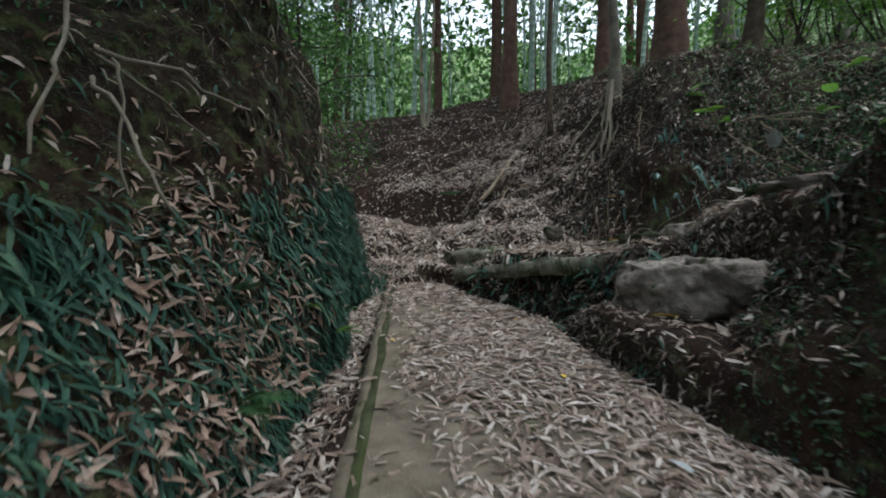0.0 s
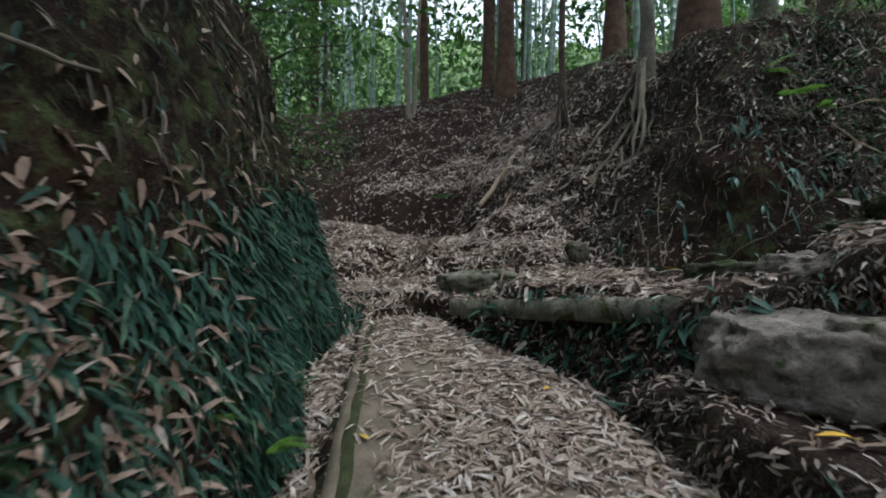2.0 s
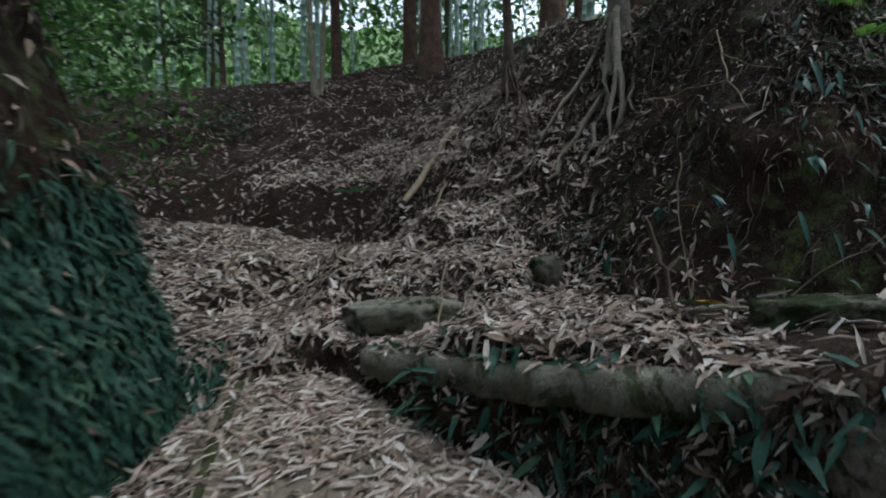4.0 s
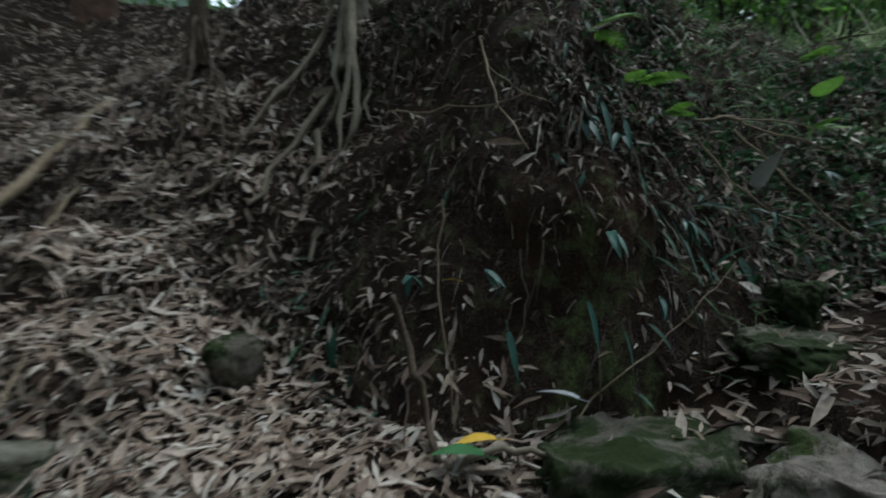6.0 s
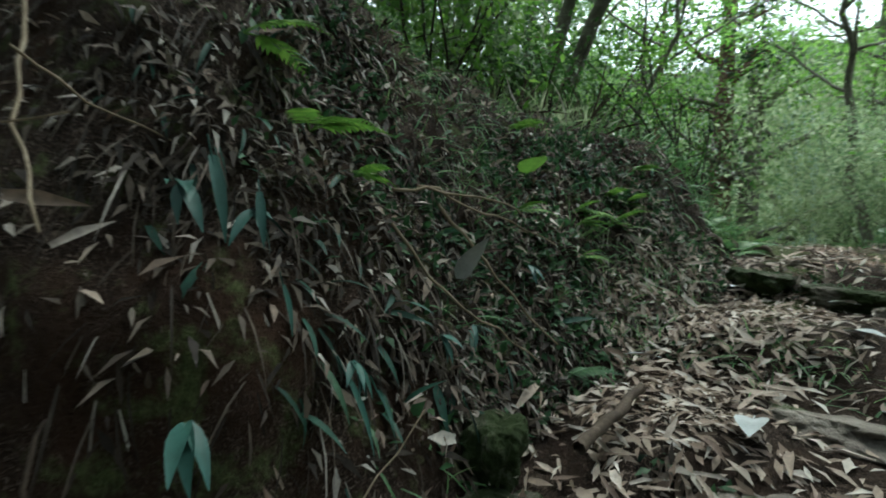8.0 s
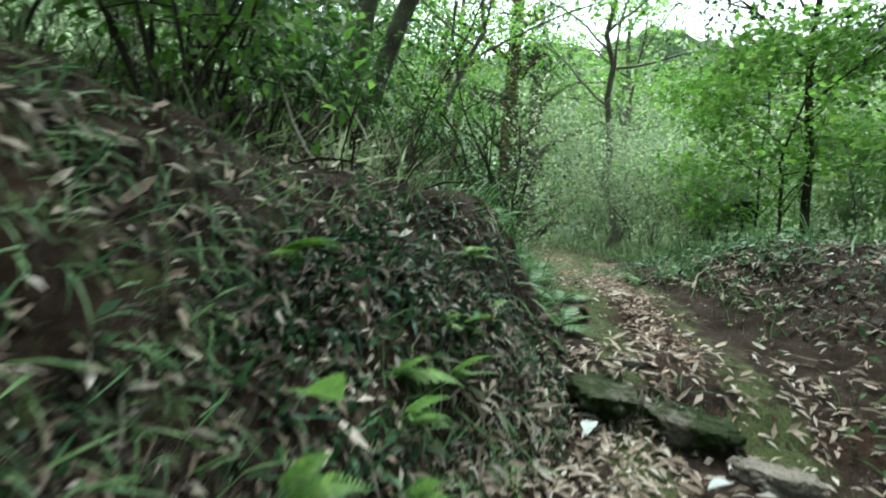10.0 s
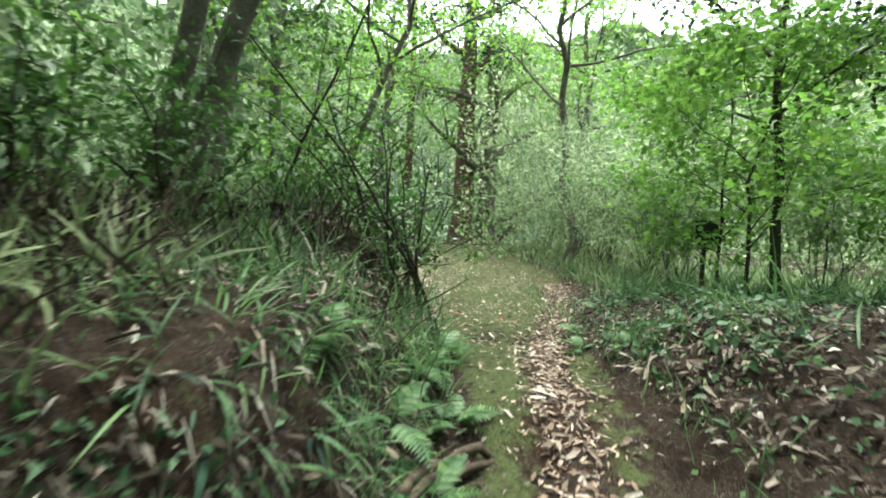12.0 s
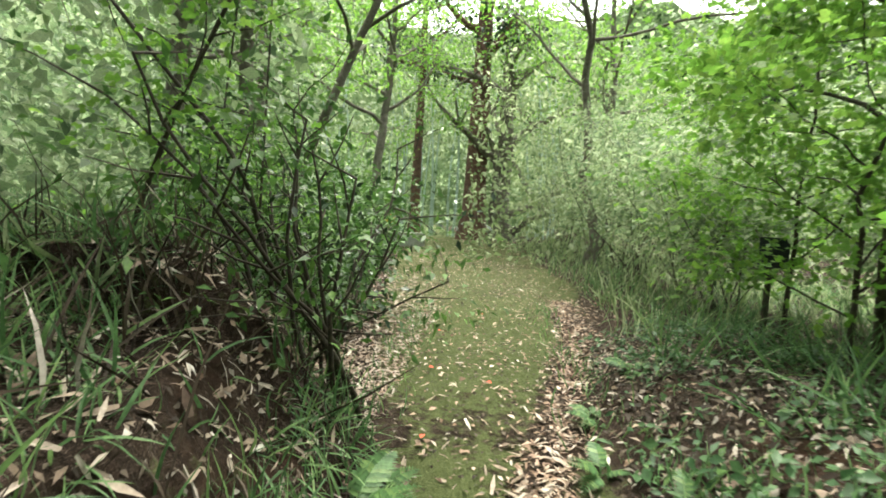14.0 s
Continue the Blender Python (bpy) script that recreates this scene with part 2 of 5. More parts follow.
def ease(t):
    t = np.clip(t, 0, 1)
    return t * t * (3 - 2 * t)


# ---- the lie of the land ----
# the line walked and the littered hollow ahead of it: x, y, height
FLOOR = [(0.55, 5.9, 1.2), (1.0, 5.3, 1.31), (1.45, 4.78, 1.39), (-0.1, -6, -0.6), (0, -3, -0.25), (0, 0, 0.12), (0, 2, 0.37), (0.1, 4, 0.62), (1.35, 4.1, 1.3),
         (2.1, 4.3, 1.5), (2.7, 3.95, 1.85), (3.3, 3.7, 2.04), (4.2, 3.05, 2.33), (5.5, 2.45, 2.67), (7.2, 1.95, 2.85),
         (10, 1.4, 2.84), (14, 0.4, 2.9), (20, -0.5, 3.05), (29, -2.2, 3.4), (60, -6, 3.6), (0.3, 6.2, 1.08),
         (-0.7, 6.5, 1.16), (-0.7, 7.2, 1.12), (1, 5.5, 1.44), (1.5, 5.2, 1.46), (0.9, 6.6, 1.7), (1.05, 7.2, 2.16),
         (0.2, 7.5, 1.73), (-1, 8, 1.69), (-2, 9.2, 1.99), (-4, 10, 2.7)]
# foot of a bank: x, y, height of the foot, height of the bank, its width, further rise
NORTH = [(-30, 12, 3.2, 2, 3, 0.05), (-7.99, 10.65, 2.73, 1.78, 3.23, 0.05), (-2.04, 10.11, 2.39, 2.76, 3.66, 0.05), (0.24, 9.33, 2.26, 3.34, 4.09, 0.04), (0.99, 7.5, 2.17, 2.19, 1.81, 0.12), (1.74, 6.45, 1.57, 2.41, 1.2, 0.29),
         (1.83, 5.34, 1.35, 2.33, 0.99, 0.25), (2.29, 4.72, 1.67, 2.07, 0.89, 0.22), (3.27, 4.3, 2, 1.72, 1.16, 0.2), (4.15, 3.8, 2.4, 1.1, 1.05, 0.2), (5.4, 3.1, 2.8, 0.75, 0.6, 0.25), (6.44, 2.95, 2.7, 0.85, 0.65, 0.25),
         (8.14, 2.36, 2.87, 0.85, 0.99, 0.15), (9.08, 2.89, 2.98, 1.18, 0.89, 0.12), (10, 4.6, 2.9, 0.8, 1.5, 0.08), (14, 6.5, 2.98, 0.6, 2, 0.05), (60, 12, 3.5, 0.4, 3, 0.03)]
WEST = [(-9, 8.4, 2.6, 2.4, 1.6, 0.2), (-3.6, 7.9, 2, 2.6, 1, 0.3), (-2.11, 7.19, 1.5, 2.79, 0.82, 0.4), (-1.03, 6.15, 0.91, 3.12, 0.81, 0.5), (-1.15, 5.2, 0.77, 3.18, 0.69, 0.5), (-0.85, 3.83, 0.58, 3.17, 0.64, 0.5),
        (-0.95, 2.63, 0.27, 2.43, 0.98, 0.6), (-1.08, 1.07, 0.05, 2.28, 1.09, 0.6), (-0.78, 0, 0.05, 2.6, 0.95, 0.6), (-0.75, -8, -0.9, 3, 0.9, 0.5)]
SOUTH = [(2.3, -8, -0.9, 2.4, 1.6, 0.3), (2.15, 0, 0.15, 2.5, 1.3, 0.35), (1.82, 2, 0.5, 2.5, 1.2, 0.35), (1.75, 2.95, 0.85, 1.4, 1.2, 0.3), (2.14, 3.39, 1.35, 0.92, 1.27, 0.25), (2.99, 2.89, 1.91, 0.59, 1.2, 0.2),
         (4.2, 2.25, 2.33, 0.5, 1.1, 0.12), (5.5, 1.78, 2.64, 0.54, 1.09, 0.06), (6.96, 1.49, 2.84, 0.63, 0.96, 0.03), (9.04, 0.97, 2.88, 0.4, 1.2, 0.01), (11.01, 0.01, 2.87, 0.27, 1.5, 0), (14, -1.2, 2.9, 0.2, 1.5, 0),
         (22, -2.4, 3.1, 0.2, 2, 0), (60, -10, 3.6, 0.2, 2, 0)]


def bank(line, x, y, side):
    """Signed distance into a bank (side 1: to the left of its foot line), and its numbers there."""
    line = np.array(line, float)
    best = np.full(x.shape, 1e9)
    sign = np.ones(x.shape)
    vals = np.zeros(x.shape + (4,))
    for a, b in zip(line[:-1], line[1:]):
        e = b[:2] - a[:2]
        t = np.clip(((x - a[0]) * e[0] + (y - a[1]) * e[1]) / (e @ e), 0, 1)
        dx, dy = x - a[0] - t * e[0], y - a[1] - t * e[1]
        d = np.hypot(dx, dy)
        cross = e[0] * (y - a[1]) - e[1] * (x - a[0])
        near = d < best - 1e-9
        best = np.where(near, d, best)
        sign = np.where(near, np.where(cross * side >= 0, 1, -1), sign)
        vals = np.where(near[..., None], a[2:] + t[..., None] * (b[2:] - a[2:]), vals)
    return best * sign, vals


def curb_side(x, y):
    """How far a place lies beyond the line of the stone curb."""
    a, b, c = np.array((0.18, 5.91)), np.array((1.59, 4.18)), np.array((2.35, 3.55))
    n1, n2 = np.array((1.73, 1.41)) / 2.232, np.array((0.63, 0.76)) / 0.987
    d1, d2 = (x - a[0]) * n1[0] + (y - a[1]) * n1[1], (x - b[0]) * n2[0] + (y - b[1]) * n2[1]
    return np.where(x < b[0], d1, d2)


def slab_edge(y):
    """Where the concrete ends against the earth ledge."""
    return np.interp(y, [-5, 0, 2.14, 2.84, 3.5, 4.23, 5], [2.3, 2.1, 1.72, 1.42, 1.2, 1.05, 0.92])


def land(x, y):
    """Height of the ground, before its roughness."""
    x, y = np.asarray(x, float), np.asarray(y, float)
    num, den = 0.0, 0.0
    for px, py, pz in FLOOR:
        w = 1 / ((x - px) ** 2 + (y - py) ** 2 + 0.12) ** 2
        num, den = num + w * pz, den + w
    floor = num / den
    # the low side of the curb: slab bed and ditch
    low = 0.06 + 0.125 * y + 0.42 * ease((x - slab_edge(y)) / 0.16)
    ditch = np.exp(-((x - 1.05) ** 2 / 0.16 + (y - 4.55) ** 2 / 0.3)) * 0.35
    s = curb_side(x, y)
    beyond = np.maximum(ease((s + 0.06) / 0.12), np.maximum(ease((y - 6.15) / 0.3), ease((x - 2.2) / 0.6)))
    floor = np.where(x < 4, (low - ditch) * (1 - beyond) + floor * beyond, floor)
    # gutter beside the slab
    gx = -0.62 - 0.03 * y
    floor = floor - np.where(y < 6.3, 0.1 * ease((gx - x + 0.1) / 0.1), 0)
    z = floor
    for line, side, bulge in ((WEST, -1, 0.65), (NORTH, 1, 0.9), (SOUTH, -1, 0.9)):
        d, v = bank(line, x, y, side)
        t = d / np.maximum(v[..., 2], 0.1)
        rise = np.where(t < 1, 0.2 * ease(t) + 0.8 * np.clip(t, 0, 1) ** bulge, 1.0) * v[..., 1] + v[..., 3] * np.clip(d - v[..., 2], 0, 5)
        z = np.where(d > 0, np.maximum(z, v[..., 0] * ease(d / 0.4) + z * (1 - ease(d / 0.4)) + rise), z)
    return z


def spread(stops):
    """Grid lines with a step that changes from stretch to stretch: (place, step)."""
    out = [stops[0][0]]
    for (a, s), (b, _) in zip(stops[:-1], stops[1:]):
        n = max(1, round((b - a) / s))
        out += [a + (b - a) * (i + 1) / n for i in range(n)]
    return np.array(out)


GX = spread([(-300, 60), (-60, 10), (-20, 2), (-8, 0.5), (-4, 0.06), (-2.2, 0.042), (6, 0.07), (11, 0.15), (16, 0.5), (30, 3), (60, 20), (300, 1)])
GY = spread([(-300, 60), (-60, 10), (-20, 2), (-6, 0.3), (-2, 0.08), (0.5, 0.042), (7.5, 0.07), (12, 0.12), (16, 0.6), (30, 3), (60, 20), (300, 1)])
X, Y = np.meshgrid(GX, GY)
Z = land(X, Y)
# roughness along the normal: clods and hollows on the banks, little on the path
zy, zx = np.gradient(Z, GY, GX)
steep = np.hypot(zx, zy)
nrm = np.stack([-zx, -zy, np.ones_like(Z)], -1) / np.sqrt(1 + steep ** 2)[..., None]
near = np.exp(-np.maximum(np.hypot(X - 3, Y - 4) - 14, 0) / 5)
amount = near * (0.02 + 0.14 * ease((steep - 0.3) / 0.7))
rough = soft_noise(X, Y, Z, 1.7, 4, 3) * amount + soft_noise(X, Y, Z, 7, 2, 9) * amount * 0.35
far = (1 - near) * 0.4 * soft_noise(X, Y, Z * 0, 0.08, 3, 5)
TV = np.stack([X, Y, Z], -1) + nrm * rough[..., None]
TV[..., 2] += far
ny, nx = X.shape
idx = np.arange(ny * nx).reshape(ny, nx)
TF = np.stack([idx[:-1, :-1], idx[:-1, 1:], idx[1:, 1:], idx[1:, :-1]], -1).reshape(-1, 4)
TVF = TV.reshape(-1, 3)
# moss: a green carpet on the level path, thin on the banks
path_d = np.abs(Y - np.interp(X, [4, 5.5, 7.2, 9.2, 11.2, 15.7, 20, 29], [3.0, 2.4, 1.98, 1.55, 1.15, 0.1, -0.4, -1.8]))
half = np.interp(X, [4, 7, 9.2, 11.2, 15.7, 29], [0.5, 0.55, 0.85, 1.4, 2.2, 2.4])
worn = np.exp(-((Y - np.interp(X, [4.5, 5.6, 7.8, 9.1, 11.2, 14], [2.85, 2.35, 1.65, 0.95, -0.1, -1.0])) / 0.2) ** 2) * (X < 14)
moss = np.where(X > 3.2, (0.72 + 0.3 * soft_noise(X, Y, Y * 0, 0.9, 3, 77)) * (1 - 0.9 * worn) * ease((X - 2.8) / 2.2) * ease((half + 0.35 - path_d) / 0.6), 0)
moss = np.maximum(moss, np.where(X < -0.7, 0.44, 0.36) * ease((steep - 0.6) / 0.6) * ease((9 - Y) / 2))
moss = np.maximum(moss, 0.5 * np.exp(-((X - 2.3) ** 2 / 0.25 + (Y - 4.85) ** 2 / 0.2)))
me = array_mesh("ground", TVF, TF, smooth=True)
att = me.attributes.new("moss", "FLOAT", "POINT")
att.data.foreach_set("value", moss.ravel().astype(np.float32))
ground = tagged(finish("ground", me, M_GROUND), "dark forest earth with moss, rising into steep banks", "ground", kind="structure")

# places on the ground for whatever lies or grows there
_a, _b, _c, _d = (TVF[TF[:, i]] for i in range(4))
FC = (_a + _b + _c + _d) / 4
_cr = np.cross(_c - _a, _d - _b)
FA = np.linalg.norm(_cr, axis=1) / 2
FN = _cr / np.maximum(np.linalg.norm(_cr, axis=1), 1e-9)[:, None]
FS = np.sqrt(FA)


def strew(count, weight):
    """Places and normals on the ground, thrown by a weight for each patch of it."""
    w = FA * weight
    i = rng.choice(len(FA), count, p=w / w.sum())
    u, v = rng.random((2, count, 1))
    q = TF[i]
    p = (TVF[q[:, 0]] * (1 - u) + TVF[q[:, 1]] * u) * (1 - v) + (TVF[q[:, 3]] * (1 - u) + TVF[q[:, 2]] * u) * v
    return p, FN[i]


def high(x, y):
    """Height of the finished ground, nearly."""
    i = int(np.clip(np.searchsorted(GX, x), 1, nx - 1))
    j = int(np.clip(np.searchsorted(GY, y), 1, ny - 1))
    return float(min(TV[j, i, 2], TV[j - 1, i - 1, 2], TV[j, i - 1, 2], TV[j - 1, i, 2]))


# ---- tubes and leaves ----
def tube(points, radii, sides=8):
    """Vertices and quads of a tube along points."""
    p, r = np.array(points, float), np.array(radii, float)
    t = np.gradient(p, axis=0)
    t /= np.maximum(np.linalg.norm(t, axis=1), 1e-9)[:, None]
    ref = np.where(np.abs(t[:, 2:3]) > 0.9, np.array([[1.0, 0, 0]]), np.array([[0, 0, 1.0]]))
    u = np.cross(t, ref)
    u /= np.linalg.norm(u, axis=1)[:, None]
    w = np.cross(t, u)
    a = np.linspace(0, 2 * np.pi, sides, endpoint=False)
    v = p[:, None] + r[:, None, None] * (np.cos(a)[None, :, None] * u[:, None] + np.sin(a)[None, :, None] * w[:, None])
    n = len(p)
    i = np.arange(n * sides).reshape(n, sides)
    f = np.stack([i[:-1], np.roll(i[:-1], -1, 1), np.roll(i[1:], -1, 1), i[1:]], -1).reshape(-1, 4)
    return v.reshape(-1, 3), f


def join(pieces):
    vs, fs, base = [], [], 0
    for v, f in pieces:
        vs.append(v)
        fs.append(f + base)
        base += len(v)
    return np.concatenate(vs), np.concatenate(fs)


def bend(start, end, n=8, wobble=0.1, sag=0.0, seed=0):
    """A crooked line between two places."""
    g = np.random.default_rng(seed)
    t = np.linspace(0, 1, n)[:, None]
    a, b = np.array(start, float), np.array(end, float)
    off = np.cumsum(g.normal(0, 1, (n, 3)), 0)
    off = off - off[0] - t * (off[-1] - off[0])
    return a + t * (b - a) + off * wobble * np.linalg.norm(b - a) / n + np.array([0, 0, -1.0]) * sag * 4 * t * (1 - t)


def turns(along, up, size, wide=None):
    """Frames of leaves: their length runs along, their face looks up. size: lengths."""
    along = along / np.maximum(np.linalg.norm(along, axis=1), 1e-9)[:, None]
    side = np.cross(up, along)
    side /= np.maximum(np.linalg.norm(side, axis=1), 1e-9)[:, None]
    face = np.cross(along, side)
    wide = size if wide is None else wide
    return np.stack([side * wide[:, None], along * size[:, None], face * size[:, None]], -1)


def blade(width=0.18, curl=0.1, fold=0.25, rows=4):
    """A lance-shaped leaf of length 1 along y, folded at its rib: vertices and quads."""
    v, f = [], []
    for i in range(rows + 1):
        t = i / rows
        w = width * 0.5 * (math.sin(math.pi * min(1, 0.12 + 0.88 * t) ** 0.8) + 0.06)
        z = -curl * t * t
        v += [(-w, t, z + w * fold), (0, t, z), (w, t, z + w * fold)]
    for i in range(rows):
        k = 3 * i
        f += [(k, k + 1, k + 4, k + 3), (k + 1, k + 2, k + 5, k + 4)]
    return np.array(v), np.array(f)


def flat_leaf(width=0.4, curl=0.1):
    """A small leaf of two folded quads."""
    v = np.array([(0, 0, 0), (-width / 2, 0.45, width * 0.15), (0, 1, -curl), (0, 0.5, 0), (width / 2, 0.45, width * 0.15)])
    return v, np.array([(0, 3, 2, 1), (0, 4, 2, 3)])


def flock(template, mats, places):
    """One array of many leaves."""
    v, f = template
    vs = np.einsum("nij,kj->nki", mats, v) + places[:, None]
    fs = f[None] + (np.arange(len(places)) * len(v))[:, None, None]
    return vs.reshape(-1, 3), fs.reshape(-1, f.shape[1])


def any_way(n, g=rng):
    v = g.normal(size=(n, 3))
    return v / np.linalg.norm(v, axis=1)[:, None]


def stuff(name, geo, material, label, category, parent=None):
    ob = finish(name, array_mesh(name, *geo), material, parent)
    return tagged(ob, label, category, kind="stuff")

# ---- the concrete path and its stone curb ----
def sheet(name, rows, cols, fn, thick, material):
    """A slab with a rough upper side given by fn(u, v) and an underside."""
    u, v = np.meshgrid(np.linspace(0, 1, cols), np.linspace(0, 1, rows))
    top = fn(u, v)
    low = top - np.array([0, 0, thick])
    n = rows * cols
    i = np.arange(n).reshape(rows, cols)
    quad = lambda g: np.stack([g[:-1, :-1], g[:-1, 1:], g[1:, 1:], g[1:, :-1]], -1).reshape(-1, 4)
    rim = np.concatenate([i[0, :], i[1:, -1], i[-1, -2::-1], i[-2:0:-1, 0]])
    nxt = np.roll(rim, -1)
    faces = np.concatenate([quad(i), quad(i)[:, ::-1] + n, np.stack([rim, rim + n, nxt + n, nxt], -1)])
    return finish(name, array_mesh(name, np.concatenate([top.reshape(-1, 3), low.reshape(-1, 3)]), faces), material)


def slab_top(u, v):
    y = -5 + 11.35 * v
    left = -0.5 - 0.06 * (y - 2) + 0.02 * soft_noise(y, y * 0, y * 0, 3, 3, 1)
    right = np.where(y < 4.6, slab_edge(y) + 0.05, np.interp(y, [4.6, 5.85, 6.4], [0.99, 0.28, 0.1])) + 0.06 * soft_noise(y, y * 0, y * 0, 2.2, 3, 2)
    x = left + (right - left) * u
    z = 0.13 + 0.125 * y + 0.02 * soft_noise(x, y, y * 0, 1.6, 3, 4) - 0.02 * (u < 0.02) - 0.03 * (u > 0.98)
    return np.stack([x, y, z], -1)


tagged(sheet("pavement", 190, 40, slab_top, 0.2, M_CONCRETE), "weathered concrete path with a mossy edge, strewn with leaves", "path", kind="structure")


def curb_top(u, v):
    a, b = np.array((0.12, 5.96, 1.1)), np.array((1.62, 4.13, 1.35))
    n = np.array((1.73, 1.41, 0)) / 2.232
    p = a + (b - a) * u[..., None]
    bow = 0.06 * np.sin(u * 3.1)
    front = (1 - v) * (0.13 * soft_noise(u * 2, v * 0, v * 0, 8, 4, 3) - bow) + v * 0.45
    z = 0.02 * soft_noise(u * 2, v, v * 0, 6, 3, 6) - 0.015 * (v < 0.1) + 0.05
    return p + n * front[..., None] + z[..., None] * np.array([0, 0, 1.0])


tagged(sheet("stone_curb", 8, 90, curb_top, 0.15, M_CURB), "long moss-grown stone slab bridging a ditch", "curb")


# ---- rocks ----
def rock(at, size, turn, material, label, seed, flat=0.8):
    bm = bmesh.new()
    bmesh.ops.create_icosphere(bm, subdivisions=5, radius=1)
    for v in bm.verts:
        c = v.co.copy()
        v.co *= 1 + 0.35 * noise.noise(c * 0.9 + Vector((seed, 0, 0))) + 0.24 * noise.noise(c * 2.1 + Vector((0, seed, 0))) + 0.15 * abs(noise.noise(c * 4.2)) + 0.09 * noise.noise(c * 9) + 0.04 * noise.noise(c * 22)
        k = 0.5 + 0.5 * noise.noise(Vector((seed, 3, 1)))
        v.co.z = min(v.co.z, flat * 0.62 + 0.12 * v.co.x * k + 0.13 * noise.noise(c * 2.7 + Vector((seed, 0, 0))) + 0.06 * noise.noise(c * 8))
        v.co.x, v.co.y, v.co.z = v.co.x * size[0], v.co.y * size[1], v.co.z * size[2]
    ob = part("rock", bm, material, smooth=True)
    ob.matrix_world = pose(*at, 6 * math.sin(seed), 6 * math.cos(seed), turn)
    return tagged(ob, label, "rock")


rock((0.46, 6.42, 1.29), (0.42, 0.22, 0.2), -20, M_CURB, "flat lichen-spotted grey stone lying in litter", 3)
rock((1.86, 3.8, 1.14), (0.42, 0.36, 0.34), -42, M_ROCK, "bare pale boulder beside the stone slab", 8, 0.95)
rock((2.2, 3.5, 1.2), (0.3, 0.26, 0.26), 10, M_ROCK, "bare pale boulder half buried in the ledge", 25, 0.9)
rock((2.36, 4.0, 1.56), (0.38, 0.26, 0.2), -30, M_ROCK, "pale boulder with leaves on it", 8)
rock((2.3, 4.55, 1.42), (0.5, 0.27, 0.3), -32, M_MOSSROCK, "moss-covered boulder at the foot of the bank", 11)
rock((2.75, 4.32, 1.78), (0.22, 0.16, 0.14), -20, M_MOSSROCK, "moss-covered stone at the foot of the bank", 14)
rock((2.98, 4.4, 1.95), (0.12, 0.1, 0.14), 30, M_MOSSROCK, "upright mossy stone in the bank's foot", 31)
rock((3.0, 3.55, 1.9), (0.42, 0.3, 0.14), -30, M_ROCK, "flat worn stone set in the path", 17)
rock((3.5, 3.3, 2.02), (0.3, 0.2, 0.1), 10, M_ROCK, "flat worn stone set in the path", 19)
rock((5.05, 3.05, 2.5), (0.24, 0.17, 0.12), -20, M_MOSSROCK, "mossy stone at the edge of the path", 21)
rock((4.75, 2.75, 2.44), (0.2, 0.15, 0.11), 40, M_MOSSROCK, "mossy stone at the edge of the path", 23)
rock((5.4, 2.85, 2.58), (0.22, 0.14, 0.1), 15, M_ROCK, "rounded grey stone on the path", 25)
rock((4.4, 2.6, 2.36), (0.16, 0.12, 0.09), 70, M_ROCK, "rounded grey stone on the path", 27)
rock((1.0, 7.05, 1.9), (0.2, 0.14, 0.13), 20, M_MOSSROCK, "round yellowish stone half buried in litter", 29)
rock((1.45, 6.1, 1.62), (0.12, 0.08, 0.14), 15, M_MOSSROCK, "square grey stone in the bank", 33)

# ---- litter ----
fx, fy, fz = FC.T
dist = np.minimum(np.hypot(fx - 0.3, np.clip(np.abs(fy - 3.5) - 3.5, 0, 99)), np.hypot(np.clip(np.abs(fx - 6) - 4, 0, 99), fy - 3))
nearness = np.exp(-np.maximum(dist - 1, 0) / 3.0)
flatness = FN[:, 2]
patch = 0.5 + 0.5 * soft_noise(fx, fy, fz, 1.2, 3, 21)
walked = np.abs(fy - np.interp(fx, [4, 5.5, 7.2, 8.6, 10, 14, 20, 29], [3.0, 2.45, 2.05, 1.8, 1.45, 0.4, -0.5, -2.2]))
strip = np.exp(-((fy - np.interp(fx, [4.5, 5.6, 7.8, 9.1, 11.2, 14], [2.85, 2.35, 1.65, 0.95, -0.1, -1.0])) / 0.2) ** 2)
bare = 1 - 0.72 * ((fx > 2.7) & (fx < 6.2)) * ease((np.interp(fx, [2.7, 3.3, 4.2, 5.5], [4.05, 3.72, 3.2, 2.62]) - fy) / 0.25)
nd, _nv = bank(NORTH, fx, fy, 1)
on_bank = np.where((nd > 0.12) & (fx > 2.9), np.where(fx > 6.3, 0.6, 0.14), np.where((nd > 0.15) & (fx > 1.5) & (fy < 6.3), 0.3, 1))
thin = on_bank * bare * np.where((fx > 5.5) & (walked < 0.8), 0.05 + 0.7 * strip, np.where((fx > 5.2) & (fy < 1.6), 0.3, 1))
hollow = (1 + 2.2 * ((fx < 2.2) & (fy > 4.5) & (fx > -3) & (fy < 10.5))) * np.where((fy < -0.5) | (fx < -3.2) | ((fx < -0.95) & (fy < 6.6)), 0.2, 1)
hollow = hollow * (1 - 0.75 * np.exp(-((fx - 2.05) ** 2 / 0.12 + (fy - 4.55) ** 2 / 0.08)))
hollow = hollow * (1 - 0.85 * np.exp(-((fx - 1.75) ** 2 / 0.14 + (fy - 5.6) ** 2 / 0.35 + (fz - 1.7) ** 2 / 0.06)))


